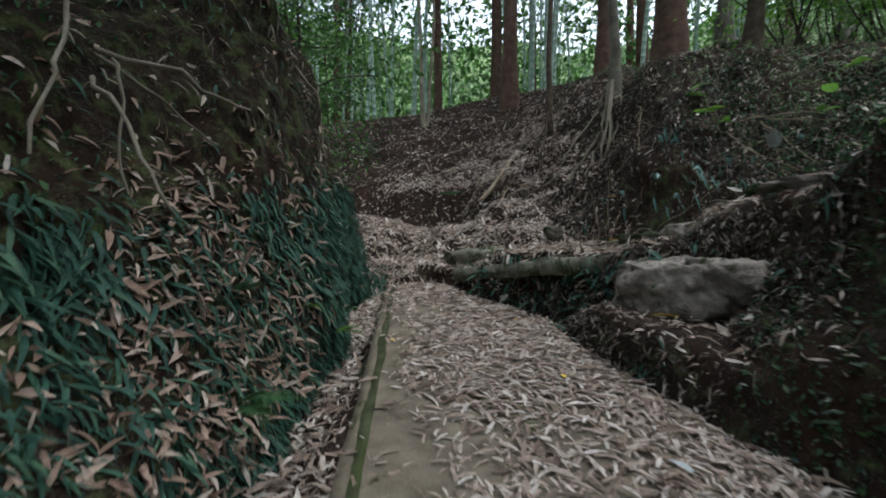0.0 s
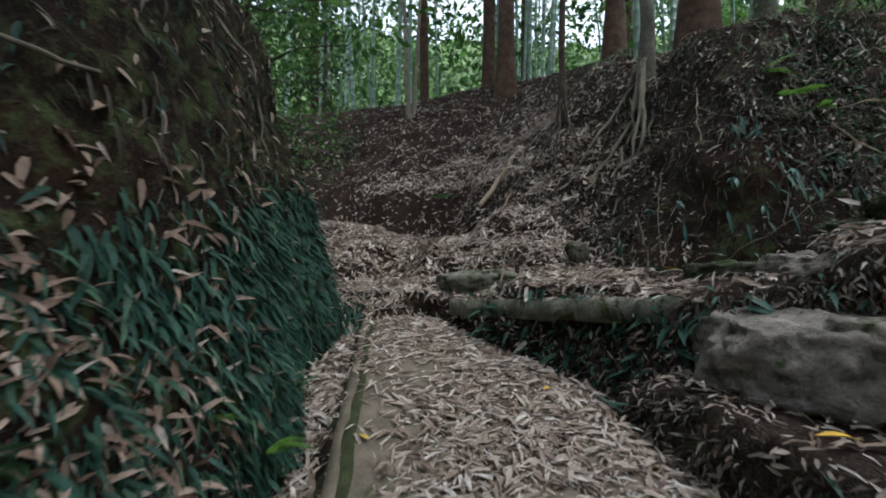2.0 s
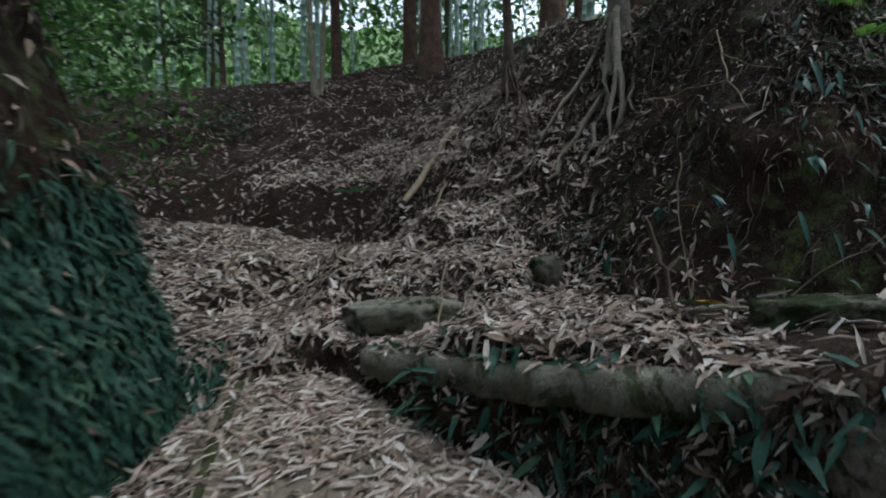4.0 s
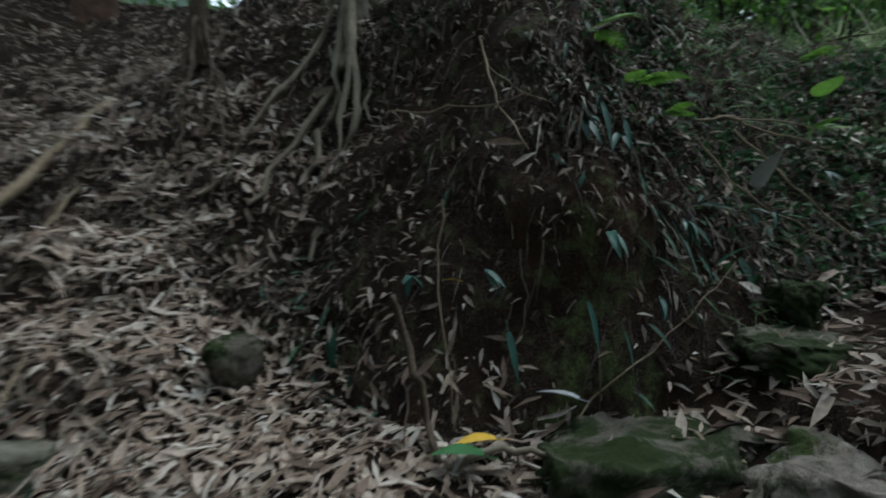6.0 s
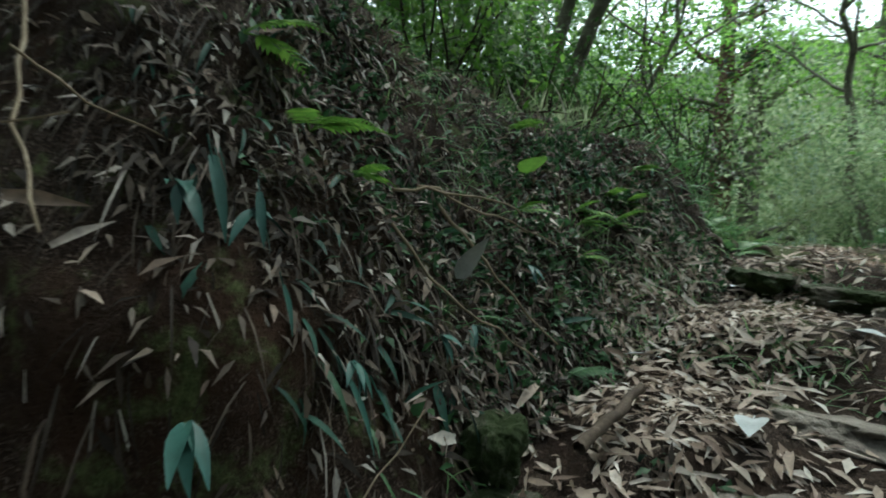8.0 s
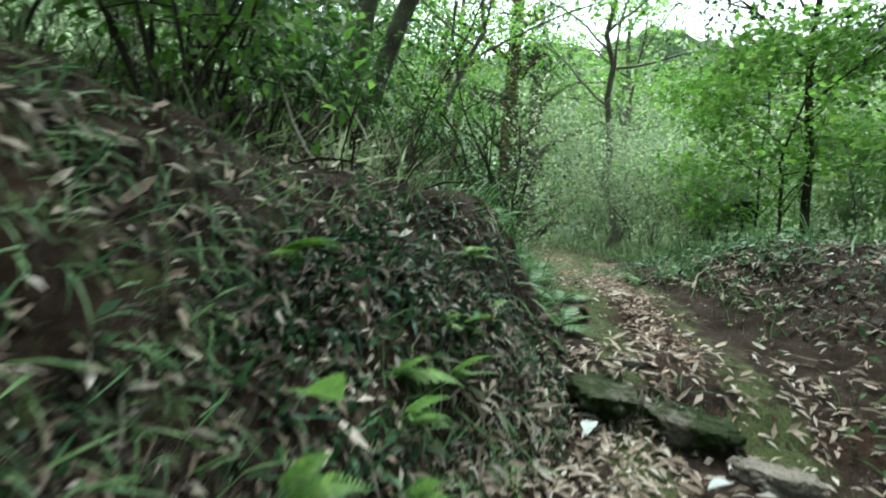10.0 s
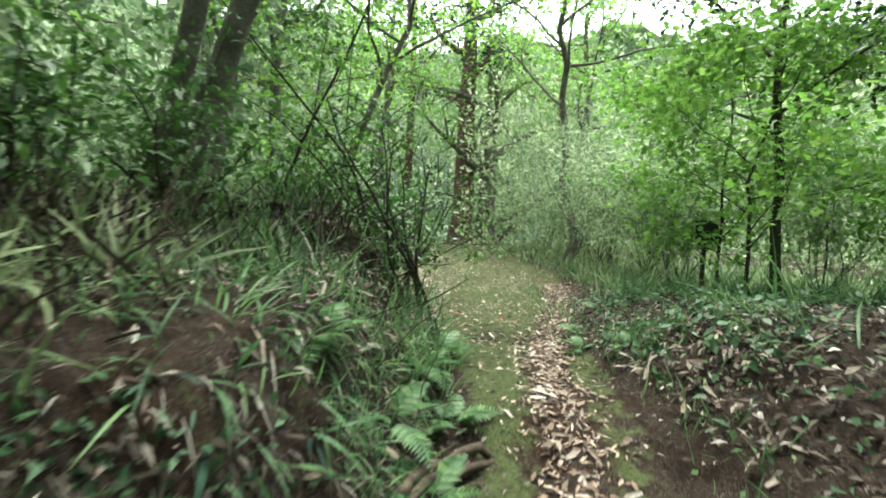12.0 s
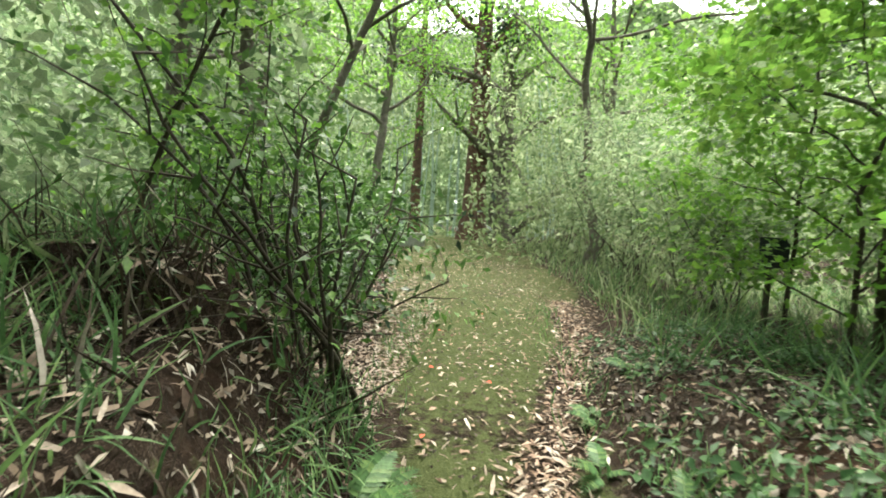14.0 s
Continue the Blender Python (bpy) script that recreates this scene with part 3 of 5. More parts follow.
def litter(count, weight, low, top, template, lift, loose, material=M_LITTER, label="dry pale brown bamboo leaves lying thick on the ground"):
    p, nv = strew(count, weight)
    lying = any_way(count) * loose + nv
    along = np.cross(any_way(count), lying)
    size = rng.uniform(low, top, count)
    return stuff("leaf_litter", flock(template, turns(along, lying, size, size * rng.uniform(0.6, 1.4, count)), p + nv * rng.uniform(0.003, lift, (count, 1))), material, label, "leaf litter")


w = nearness * (0.10 + ease((flatness - np.where(fy > 8.5, 0.5, 0.5)) / 0.25)) * (0.2 + patch) * thin * hollow * np.where((fx > 1.15) & (fy < 3.5) & (fx < 5), 0.45, 1)
litter(15000, w, 0.06, 0.16, blade(0.17, 0.4, 0.8, 2), 0.045, 0.45)
litter(14000, w, 0.05, 0.14, blade(0.26, -0.12, 0.4, 2), 0.035, 0.35)
litter(38000, w, 0.04, 0.11, flat_leaf(0.25, 0.2), 0.03, 0.5)
gutter = ((fx > -1.05) & (fx < -0.5) & (fy < 6.5) & (fy > -1)) * (flatness > 0.6)
litter(2200, gutter * np.exp(-((fx + 0.68 + 0.05 * fy) / 0.14) ** 2), 0.06, 0.15, blade(0.22, 0.2, 0.5, 2), 0.06, 0.5)


def moss_edge(u, v):
    """The rounded mossy flank of the slab, from its edge down into the gutter."""
    y = -5 + 11.3 * v
    edge = slab_top(np.zeros_like(v), v)
    x = edge[..., 0] + 0.13 - 0.27 * u + 0.015 * soft_noise(u, y, y * 0, 3, 3, 61)
    z = edge[..., 2] + 0.028 - 0.24 * ease(u) ** 1.5 + 0.012 * soft_noise(u * 3, y, y * 0, 5, 3, 62)
    return np.stack([x, y, z], -1)


tagged(sheet("trim", 200, 9, moss_edge, 0.05, M_MOSSEDGE), "dark green moss along the concrete edge", "moss", kind="structure")
# on the slab
n = 15000
u, v = rng.random(n) ** 0.7, 0.36 + 0.64 * rng.random(n)
p = slab_top(u, v)
keep = soft_noise(p[:, 0], p[:, 1], p[:, 1] * 0, 1.6, 3, 31) + 1.1 * u + rng.normal(0, 0.3, n) > 0.12
p = p[keep]
n = len(p)
lying = any_way(n) * 0.3 + np.array([0, -0.12, 1.0])
along = np.cross(any_way(n), lying)
size = rng.uniform(0.05, 0.15, n)
stuff("leaf_litter", flock(blade(0.2, 0.15, 0.5, 2), turns(along, lying, size, size * rng.uniform(0.6, 1.4, n)), p + np.array([0, 0, 1.0]) * rng.uniform(0.006, 0.03, (n, 1))), M_LITTER, "dry bamboo leaves scattered over the concrete", "leaf litter")

# on the stone curb
n = 900
p = curb_top(rng.random(n), 0.12 + 0.88 * rng.random(n))
lying = any_way(n) * 0.35 + np.array([0, 0, 1.0])
stuff("leaf_litter", flock(blade(0.2, 0.15, 0.5, 2), turns(np.cross(any_way(n), lying), lying, rng.uniform(0.05, 0.13, n)), p + np.array([0, 0, 1.0]) * rng.uniform(0.006, 0.03, (n, 1))), M_LITTER, "dry bamboo leaves lying on the stone slab", "leaf litter")

# ---- the left bank: strap ferns, brown leaf drifts ----
west = (fx < -0.75) & (fx > -2.6) & (fy < 6.8) & (fy > -1) & (flatness < 0.85)
blot = soft_noise(fx, fy, fz, 1.1, 3, 41)
foot = np.interp(fy, [0, 2.5, 4, 6.5], [0.1, 0.4, 0.6, 1.0])
above = fz - foot
patchy = ease((blot + 0.10) / 0.22)
low_band = ease((1.5 - above) / 0.5) * (0.25 + 0.75 * patchy)
end_face = ease((fy - 3.0 - 0.5 * np.maximum(above - 0.9, 0)) / 0.9) * ease((1.5 - above) / 0.5)
w = west * np.maximum(low_band * ease((fy - 0.2) / 1.2), end_face) + west * 0.015


def hanging(name, count, weight, low, top, template, out, down, loose, material, label, category):
    p, nv = strew(count, weight)
    along = nv * out + np.array([0, 0, -down]) + any_way(count) * loose
    size = rng.uniform(low, top, count)
    return stuff(name, flock(template, turns(along, nv + np.array([0, 0, 0.6]) + any_way(count) * 0.4, size, size * rng.uniform(0.7, 1.3, count)), p), material, label, category)


hanging("strap_fern_cover", 15000, w, 0.06, 0.16, blade(0.15, 0.35, 0.3, 3), 0.75, 0.8, 0.5, M_STRAP, "dark green strap-leaved ferns hanging down a bank", "fern")
drift = west * ease((0.06 - blot) / 0.2) * ease((1.75 - above) / 0.5) * ease((3.9 - fy) / 0.8) + west * 0.07
hanging("leaf_drift", 4200, drift, 0.05, 0.12, blade(0.26, 0.25, 0.6, 3), 0.6, 0.5, 0.9, M_DRIFT, "large dry brown leaves caught on a bank", "leaf litter")
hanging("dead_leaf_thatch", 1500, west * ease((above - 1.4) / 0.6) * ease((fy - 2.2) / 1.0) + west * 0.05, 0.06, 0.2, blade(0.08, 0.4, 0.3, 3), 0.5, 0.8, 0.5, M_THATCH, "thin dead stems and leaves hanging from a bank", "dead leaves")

# ---- the right bank and the hollow: hanging dead leaves, stems, green straps ----
east = ((fx > 0.4) & (fy > 2.6) & (fy < 13.5) & (fx < 6.2)) * (flatness < 0.86) * np.exp(-np.maximum(np.hypot(fx - 3, fy - 5) - 3, 0) / 3) * (0.12 + 0.88 * ease((5.5 - fx) / 0.9))
blot2 = soft_noise(fx, fy, fz, 1.6, 3, 51)
dark_face = 1 - 0.88 * np.exp(-((fx - 2.3) ** 2 / 0.3 + (fy - 4.95) ** 2 / 0.35 + (fz - 1.95) ** 2 / 0.5))
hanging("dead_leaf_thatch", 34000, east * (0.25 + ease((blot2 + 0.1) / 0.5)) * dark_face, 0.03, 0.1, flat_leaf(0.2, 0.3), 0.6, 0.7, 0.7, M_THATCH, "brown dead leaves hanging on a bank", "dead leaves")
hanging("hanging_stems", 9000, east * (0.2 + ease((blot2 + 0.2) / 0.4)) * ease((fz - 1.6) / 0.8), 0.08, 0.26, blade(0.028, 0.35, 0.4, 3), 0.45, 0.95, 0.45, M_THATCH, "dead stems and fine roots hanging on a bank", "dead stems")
hanging("pale_leaves", 5200, east * dark_face ** 2 * (0.3 + patch) * (1 + 1.2 * ((fx > 2.9) & (fx < 4.3) & (fy < 5.4))), 0.025, 0.075, blade(0.28, 0.2, 0.6, 2), 0.7, 0.4, 0.8, M_LITTER, "pale dry leaves caught on a bank", "leaf litter")
lowish = east * (fx > 1.3) * (fx < 6.5) * (fy < 6.6) * ease((4.0 - fz) / 1.0)
hanging("strap_fern_cover", 300, lowish * ease((blot2 + 0.1) / 0.3), 0.06, 0.17, blade(0.15, 0.35, 0.3, 4), 0.9, 0.6, 0.5, M_STRAP, "dark green strap leaves hanging on a bank", "fern")
under = ((fx > 0.3) & (fx < 1.8) & (fy > 4.0) & (fy < 5.9) & (flatness < 0.9)) * 1.0
hanging("strap_fern_cover", 330, under, 0.08, 0.2, blade(0.2, 0.3, 0.3, 4), 0.9, 0.3, 0.7, M_STRAP, "green ferns growing under a stone slab", "fern")
green = east * (fx > 2.6) * ease((fx - 2.4) / 1.5)
hanging("small_bank_plants", 6500, green * ease((blot2 + 0.1) / 0.25), 0.02, 0.065, flat_leaf(0.45, 0.1), 0.9, 0.1, 0.8, M_DULLFERN, "small green plants and mosses on a bank", "plants")
hanging("small_bank_plants", 2600, west * ease((blot + 0.1) / 0.3), 0.02, 0.06, flat_leaf(0.5, 0.1), 0.9, 0.1, 0.8, M_DULLFERN, "small green plants on a bank", "plants")

hanging("bank_grass", 2600, green * (fx < 5.6) * ease((0.15 - blot2) / 0.25), 0.05, 0.16, blade(0.05, 0.5, 0.3, 3), 0.9, 0.4, 0.7, M_GRASS, "fine green grass hanging on a bank", "grass")
south = ((fx > 1.1) & (fx < 3.4) & (fy > -0.5) & (fy < 3.4)) * (flatness < 0.93)
hanging("small_bank_plants", 4200, south * ease((blot2 + 0.05) / 0.25), 0.02, 0.06, flat_leaf(0.45, 0.1), 0.9, 0.2, 0.8, M_DARKLEAF, "tiny dark plants and mosses on a shaded bank", "plants")
hanging("hanging_stems", 700, south * (0.2 + patch), 0.06, 0.2, blade(0.04, 0.35, 0.4, 3), 0.45, 0.95, 0.45, M_THATCH, "dead stems hanging on a shaded bank", "dead stems")

# ---- ferns with single fronds ----
def frond_mesh(length, pairs, width, seed):
    g = np.random.default_rng(seed)
    t = np.linspace(0.0, 1, 10)
    line = np.stack([0 * t, length * t * (1 - 0.12 * t), length * (0.35 * t - 0.55 * t * t)], -1)
    bits = [tube(line, 0.004 * (1.1 - t) * length / 0.4, 4)]
    at, mats = [], []
    for i in range(pairs):
        s = 0.18 + 0.82 * i / pairs
        c = np.array([0, length * s * (1 - 0.12 * s), length * (0.35 * s - 0.55 * s * s)])
        w = width * math.sin(math.pi * (0.25 + 0.73 * s)) * g.uniform(0.9, 1.1)
        for side in (-1, 1):
            at.append(c)
            mats.append((np.array([side, 0.45, -0.12]), w))
    along = np.array([m[0] for m in mats])
    size = np.array([m[1] for m in mats])
    bits.append(flock(blade(0.26, 0.12, 0.2, 3), turns(along, np.tile([0, 0, 1.0], (len(at), 1)), size), np.array(at)))
    return array_mesh("frond", *join(bits))


FROND = [frond_mesh(0.38, 15, 0.085, 1), frond_mesh(0.3, 12, 0.08, 2)]


def fern(at, size, material, label, seed, count=5, facing=None, group=""):
    g = random.Random(seed)
    ob = thing("fern", label, "fern", group, (at[0], at[1], max(at[2], high(at[0], at[1]) + 0.03)))
    for i in range(count):
        me = FROND[i % 2].copy()
        me.materials.clear()
        fr = finish("frond", me, material, ob)
        a = facing + g.uniform(-55, 55) if facing is not None else 360 * i / count + g.uniform(-25, 25)
        k = size * g.uniform(0.75, 1.15)
        fr.matrix_basis = pose(0, 0, 0, g.uniform(-5, 35), g.uniform(-15, 15), a) @ Matrix.Diagonal((k, k, k, 1))
    return ob


# facing: degrees anticlockwise from +y
fern((-0.98, 3.35, 1.0), 0.55, M_FERN, "small bright green fern on a mossy bank", 1, 4, -110)
fern((-0.8, 3.45, 0.82), 0.65, M_FERN, "small bright green fern on a mossy bank", 2, 4, -110)
fern((-0.95, 2.15, 0.72), 0.9, M_DULLFERN, "green fern low on a mossy bank", 3, 5, -100)
fern((-0.9, 4.3, 0.85), 0.6, M_DULLFERN, "green fern low on a mossy bank", 4, 4, -100)
fern((-1.15, 2.6, 1.2), 0.6, M_DULLFERN, "green fern low on a mossy bank", 44, 3, -100)
fern((2.68, 5.17, 3.12), 0.8, M_FERN, "single bright fern high on a bank", 5, 2, -140)
fern((2.8, 5.0, 2.86), 0.7, M_FERN, "clump of bright fern on a bank", 6, 4, 170)
fern((2.95, 4.92, 2.75), 0.55, M_FERN, "clump of bright fern on a bank", 7, 4, 190)
fern((4.2, 4.25, 2.78), 0.8, M_FERN, "yellow-green fern on a bank", 8, 3, -130)
fern((4.5, 4.1, 2.85), 0.7, M_FERN, "yellow-green fern on a bank", 9, 4, -150)
fern((5.0, 3.9, 2.95), 0.7, M_FERN, "yellow-green fern on a bank", 10, 4, 180)
fern((4.0, 4.6, 3.2), 0.6, M_FERN, "yellow-green fern on a bank", 12, 3, 180)
for i, (x, y, z) in enumerate([(3.95, 4.2, 2.55), (4.05, 4.22, 2.72), (4.35, 4.05, 2.75), (4.62, 3.95, 2.82), (3.62, 4.48, 2.72), (4.85, 3.8, 2.85)]):
    fern((x, y, z), 0.55 + 0.05 * (i % 3), M_FERN, "yellow-green fern on a bank", 60 + i, 3, 180 + 20 * (i % 3))
fern((3.25, 4.2, 2.12), 0.55, M_DULLFERN, "green fern at the foot of a bank", 13, 4, -150)
fern((0.1, 8.7, 2.35), 0.9, M_DULLFERN, "pale green fern growing from a shaded bank", 14, 5)
for i, (x, y, s) in enumerate([(5.9, 3.0, 1.0), (6.3, 3.15, 1.1), (6.6, 2.75, 0.9), (7.1, 2.85, 1.1), (7.6, 2.65, 1.0), (6.1, 3.5, 0.9), (7.9, 2.5, 0.8), (8.0, 1.2, 0.7), (8.7, 0.9, 0.7), (9.4, 0.2, 0.9), (7.4, 1.1, 0.5)]):
    fern((x, y, high(x, y)), s * 1.25, M_GRASS, "arching green fern beside a mossy path", 20 + i, 6, None, "ferns beside the path")


# ---- fallen leaves that stand out ----
def fallen_leaf(at, size, width, turn, material, label, tip=0.0):
    v, f = blade(width, 0.15, 0.3, 5)
    stalk = tube([(0, -0.25, 0.02), (0, 0, 0), (0, 0.1, 0)], [0.012, 0.012, 0.006], 4)
    ob = finish("fallen_leaf", array_mesh("fallen_leaf", *join([(v, f), stalk])), material)
    ob.matrix_world = pose(at[0], at[1], at[2], tip, 8, turn) @ Matrix.Scale(size, 4)
    return tagged(ob, label, "leaf")


def plain_leaf(name, colour, rough=0.55):
    return surface(name, [(0.3, tuple(c * 0.7 for c in colour)), (0.5, colour), (0.7, tuple(min(1, c * 1.2) for c in colour))], 20, 90, rough, 0.2, 0.004)


M_YELLOW, M_GREYLEAF = plain_leaf("yellow_leaf", (0.62, 0.40, 0.05)), plain_leaf("grey_leaf", (0.38, 0.40, 0.40))
M_GREENLEAF, M_BLUELEAF, M_REDLEAF = plain_leaf("green_leaf", (0.05, 0.14, 0.05)), plain_leaf("blue_green_leaf", (0.032, 0.085, 0.068), 0.45), plain_leaf("red_leaf", (0.5, 0.08, 0.04))
for (x, y, z), s, a in (((-0.42, 3.95, 0.65), 0.08, 40), ((1.53, 3.08, 1.0), 0.13, 80), ((0.83, 3.15, 0.57), 0.07, 10), ((1.48, 5.28, 1.4), 0.1, 100), ((1.9, 5.0, 1.5), 0.16, 70), ((0.75, 4.5, 0.74), 0.08, 130), ((1.95, 5.25, 2.0), 0.07, 60)):
    fallen_leaf((x, y, z), s, 0.5, a, M_YELLOW, "bright yellow fallen leaf on the litter", 10)
fallen_leaf((1.78, 4.95, 1.5), 0.17, 0.6, 60, M_GREENLEAF, "broad dark green fallen leaf on the litter", 15)
for (x, y, z), s, a in (((1.05, 1.95, 0.52), 0.13, 20), ((2.4, 3.95, 1.84), 0.14, 30), ((2.15, 4.85, 1.62), 0.15, 20), ((3.24, 3.64, 2.08), 0.2, 70), ((4.74, 3.27, 2.46), 0.17, 60), ((3.9, 3.1, 2.3), 0.14, 110), ((4.26, 2.93, 2.43), 0.13, 20),
                        ((3.4, 3.2, 2.12), 0.14, 140), ((3.75, 3.86, 2.15), 0.12, 10), ((2.9, 3.35, 1.95), 0.12, 75), ((6.4, 0.6, 3.3), 0.2, 80), ((2.0, 4.35, 1.52), 0.12, 50)):
    fallen_leaf((x, y, max(z, high(x, y) + 0.02)), s, 0.42, a, M_GREYLEAF, "large grey fallen leaf on the ground", 8)
fallen_leaf((3.28, 4.6, 2.43), 0.2, 0.6, 150, M_GREYLEAF, "large pale grey leaf caught on the bank", 60)
for (x, y, z), s, a, tip in (((2.33, 4.95, 2.68), 0.3, 160, -70), ((2.42, 4.9, 2.62), 0.22, 130, -60), ((2.46, 4.85, 2.42), 0.2, 180, -70), ((2.6, 4.75, 2.2), 0.36, 190, -60), ((2.68, 4.7, 2.15), 0.3, 200, -60), ((2.2, 4.9, 1.95), 0.3, 170, -70),
                             ((2.28, 4.8, 1.85), 0.26, 190, -70), ((1.95, 5.05, 1.85), 0.28, 150, -65), ((2.5, 4.66, 1.95), 0.3, 200, -65), ((2.85, 4.5, 2.1), 0.26, 210, -60)):
    fallen_leaf((x, y - 0.04, z), s * 0.6, 0.15, a, M_BLUELEAF, "long blue-green strap leaf hanging from the bank", tip).name = "strap_leaf"
fallen_leaf((3.72, 4.45, 2.92), 0.2, 0.6, 120, M_FERN, "bright yellow-green leaf on the bank", 20)
for x, y in ((10.0, 2.0), (9.6, 1.5), (11.5, 1.7), (8.6, 2.2), (12.4, 0.9)):
    fallen_leaf((x, y, high(x, y) + 0.03), 0.055, 0.7, 50 * x, M_REDLEAF, "small red fallen leaf on moss", 5)


def bank_plant(at, size, count, seed):
    """A small plant of drooping blue-green leaves rooted in the bank."""
    g = random.Random(seed)
    ob = thing("bank_plant", "small plant with drooping blue-green leaves on a bank", "plant", "plants on the bank", at)
    v, f = blade(0.26, 0.35, 0.3, 5)
    me = array_mesh("leaf", v, f, smooth=True)
    for i in range(count):
        lf = finish("leaf", me if i == 0 else me.copy(), M_BLUELEAF, ob)
        lf.data.materials.clear()
        lf.data.materials.append(M_BLUELEAF)
        k = size * g.uniform(0.7, 1.2)
        lf.matrix_basis = pose(0, 0, 0, g.uniform(-60, 10), g.uniform(-20, 20), 180 + g.uniform(-80, 80)) @ Matrix.Scale(k, 4)
    return ob


for i, (x, y, z, k) in enumerate([(2.32, 5.0, 2.62, 0.16), (2.44, 4.92, 2.58, 0.13), (2.55, 4.7, 2.25, 0.14), (2.34, 4.7, 1.98, 0.15), (2.75, 4.55, 2.3, 0.12), (3.0, 4.52, 2.3, 0.1), (2.2, 4.82, 2.2, 0.15), (1.95, 5.15, 2.05, 0.14), (3.35, 4.4, 2.5, 0.1), (1.9, 5.5, 2.0, 0.13)]):
    bank_plant((x, y - 0.03, z), k * 0.7, 4 + i % 3, 500 + i)


# ---- roots, sticks and logs ----
def stick(name, label, category, start, end, r0, r1, material, wobble=0.15, sag=0.0, seed=0, n=10, sides=7):
    pts = bend(start, end, n, wobble, sag, seed)
    at = Vector(pts[0])
    ob = finish(name, array_mesh(name, *tube(pts - pts[0], np.linspace(r0, r1, n) * (1 + 0.12 * np.sin(np.arange(n) * 2.3 + seed)), sides), smooth=True), material)
    ob.location = at
    return tagged(ob, label, category)


stick("fallen_pole", "bare pale pole leaning on a littered slope", "branch", (1.45, 8.95, 3.2), (0.65, 7.95, 2.2), 0.05, 0.035, M_TWIG, 0.05, 0, 3)
stick("fallen_pole", "thin pale branch lying on a littered slope", "branch", (1.5, 8.4, 2.95), (0.9, 7.6, 2.1), 0.02, 0.012, M_TWIG, 0.1, 0, 4)
stick("rotten_log", "short dark rotten log in the litter", "log", (0.85, 7.45, 2.03), (1.5, 7.0, 2.1), 0.05, 0.035, M_DARKROOT, 0.35, 0, 5)
stick("tree_root", "bare brown root curling out of the bank foot", "root", (1.72, 5.35, 1.95), (1.68, 5.05, 1.42), 0.013, 0.013, M_DARKROOT, 0.3, 0, 6)
stick("tree_root", "bare brown root lying on the ground", "root", (1.68, 5.05, 1.42), (2.0, 4.85, 1.48), 0.014, 0.01, M_ROOT, 0.3, -0.03, 7)
stick("tree_root", "dark mossy root crossing the edge of the path", "root", (5.35, 3.55, 2.8), (6.45, 2.35, 2.68), 0.035, 0.02, M_DARKROOT, 0.25, -0.05, 8)
stick("tree_root", "dark root at the edge of the path", "root", (5.7, 3.4, 2.8), (6.3, 2.6, 2.72), 0.035, 0.025, M_DARKROOT, 0.3, -0.03, 9)
stick("stick", "brown stick lying across the path", "stick", (6.9, 2.2, 2.82), (7.45, 1.75, 2.83), 0.022, 0.015, M_DARKROOT, 0.15, 0, 10)
stick("stick", "brown stick lying across the path", "stick", (6.75, 2.05, 2.81), (7.2, 1.9, 2.83), 0.014, 0.01, M_TWIG, 0.15, 0, 12)
stick("stick", "brown stick at the foot of a bank", "stick", (2.95, 4.15, 2.0), (3.35, 3.95, 2.1), 0.02, 0.016, M_DARKROOT, 0.1, 0, 13)
for i, (a, b, r) in enumerate([((3.1, 4.75, 2.75), (3.75, 4.3, 2.6), 0.006), ((3.2, 4.7, 2.7), (3.45, 4.25, 2.2), 0.0075), ((2.9, 4.75, 2.6), (3.3, 4.3, 2.15), 0.0055), ((3.0, 4.8, 2.72), (3.6, 4.45, 2.72), 0.006),
                               ((2.35, 5.55, 3.1), (2.15, 5.1, 2.5), 0.006), ((2.25, 5.4, 2.9), (2.6, 5.1, 2.75), 0.004), ((1.95, 5.7, 2.7), (2.25, 5.2, 2.75), 0.004), ((2.15, 4.85, 1.55), (2.75, 4.55, 2.1), 0.004), ((1.9, 5.3, 2.3), (1.85, 5.15, 1.5), 0.0045)]):
    stick("dead_twig", "dry leafless twig caught on a bank", "twig", a, b, r, r * 0.5, M_TWIG, 0.2, 0.02, 30 + i)
for i, (a, b, r) in enumerate([((-1.58, 2.1, 2.37), (-1.33, 3.4, 2.42), 0.014), ((-1.6, 2.12, 2.36), (-1.4, 2.9, 2.1), 0.009), ((-1.52, 1.9, 2.55), (-1.42, 1.6, 1.8), 0.011), ((-1.5, 2.0, 2.2), (-1.12, 1.95, 1.6), 0.011), ((-1.45, 2.05, 2.3), (-1.35, 2.0, 1.7), 0.008), ((-1.35, 4.3, 3.1), (-1.12, 4.5, 2.3), 0.012)]):
    stick("hanging_root", "thin bare root hanging across a mossy bank", "root", a, b, r, r * 0.6, M_ROOT, 0.25, -0.04, 50 + i)
for i in range(46):
    g = random.Random(700 + i)
    x, y = g.choice([(g.uniform(-2, 1.2), g.uniform(6.6, 9.5)), (g.uniform(0.5, 3.2), g.uniform(5.5, 9))])
    a, d = g.uniform(0, 6.28), g.uniform(0.2, 0.7)
    x2, y2 = x + d * math.cos(a), y + d * math.sin(a)
    stick("dead_twig", "dry twig lying in the litter", "twig", (x, y, high(x, y) + 0.04), (x2, y2, high(x2, y2) + 0.06), 0.008, 0.004, g.choice([M_TWIG, M_DARKROOT]), 0.2, -0.02, i, 7, 5)


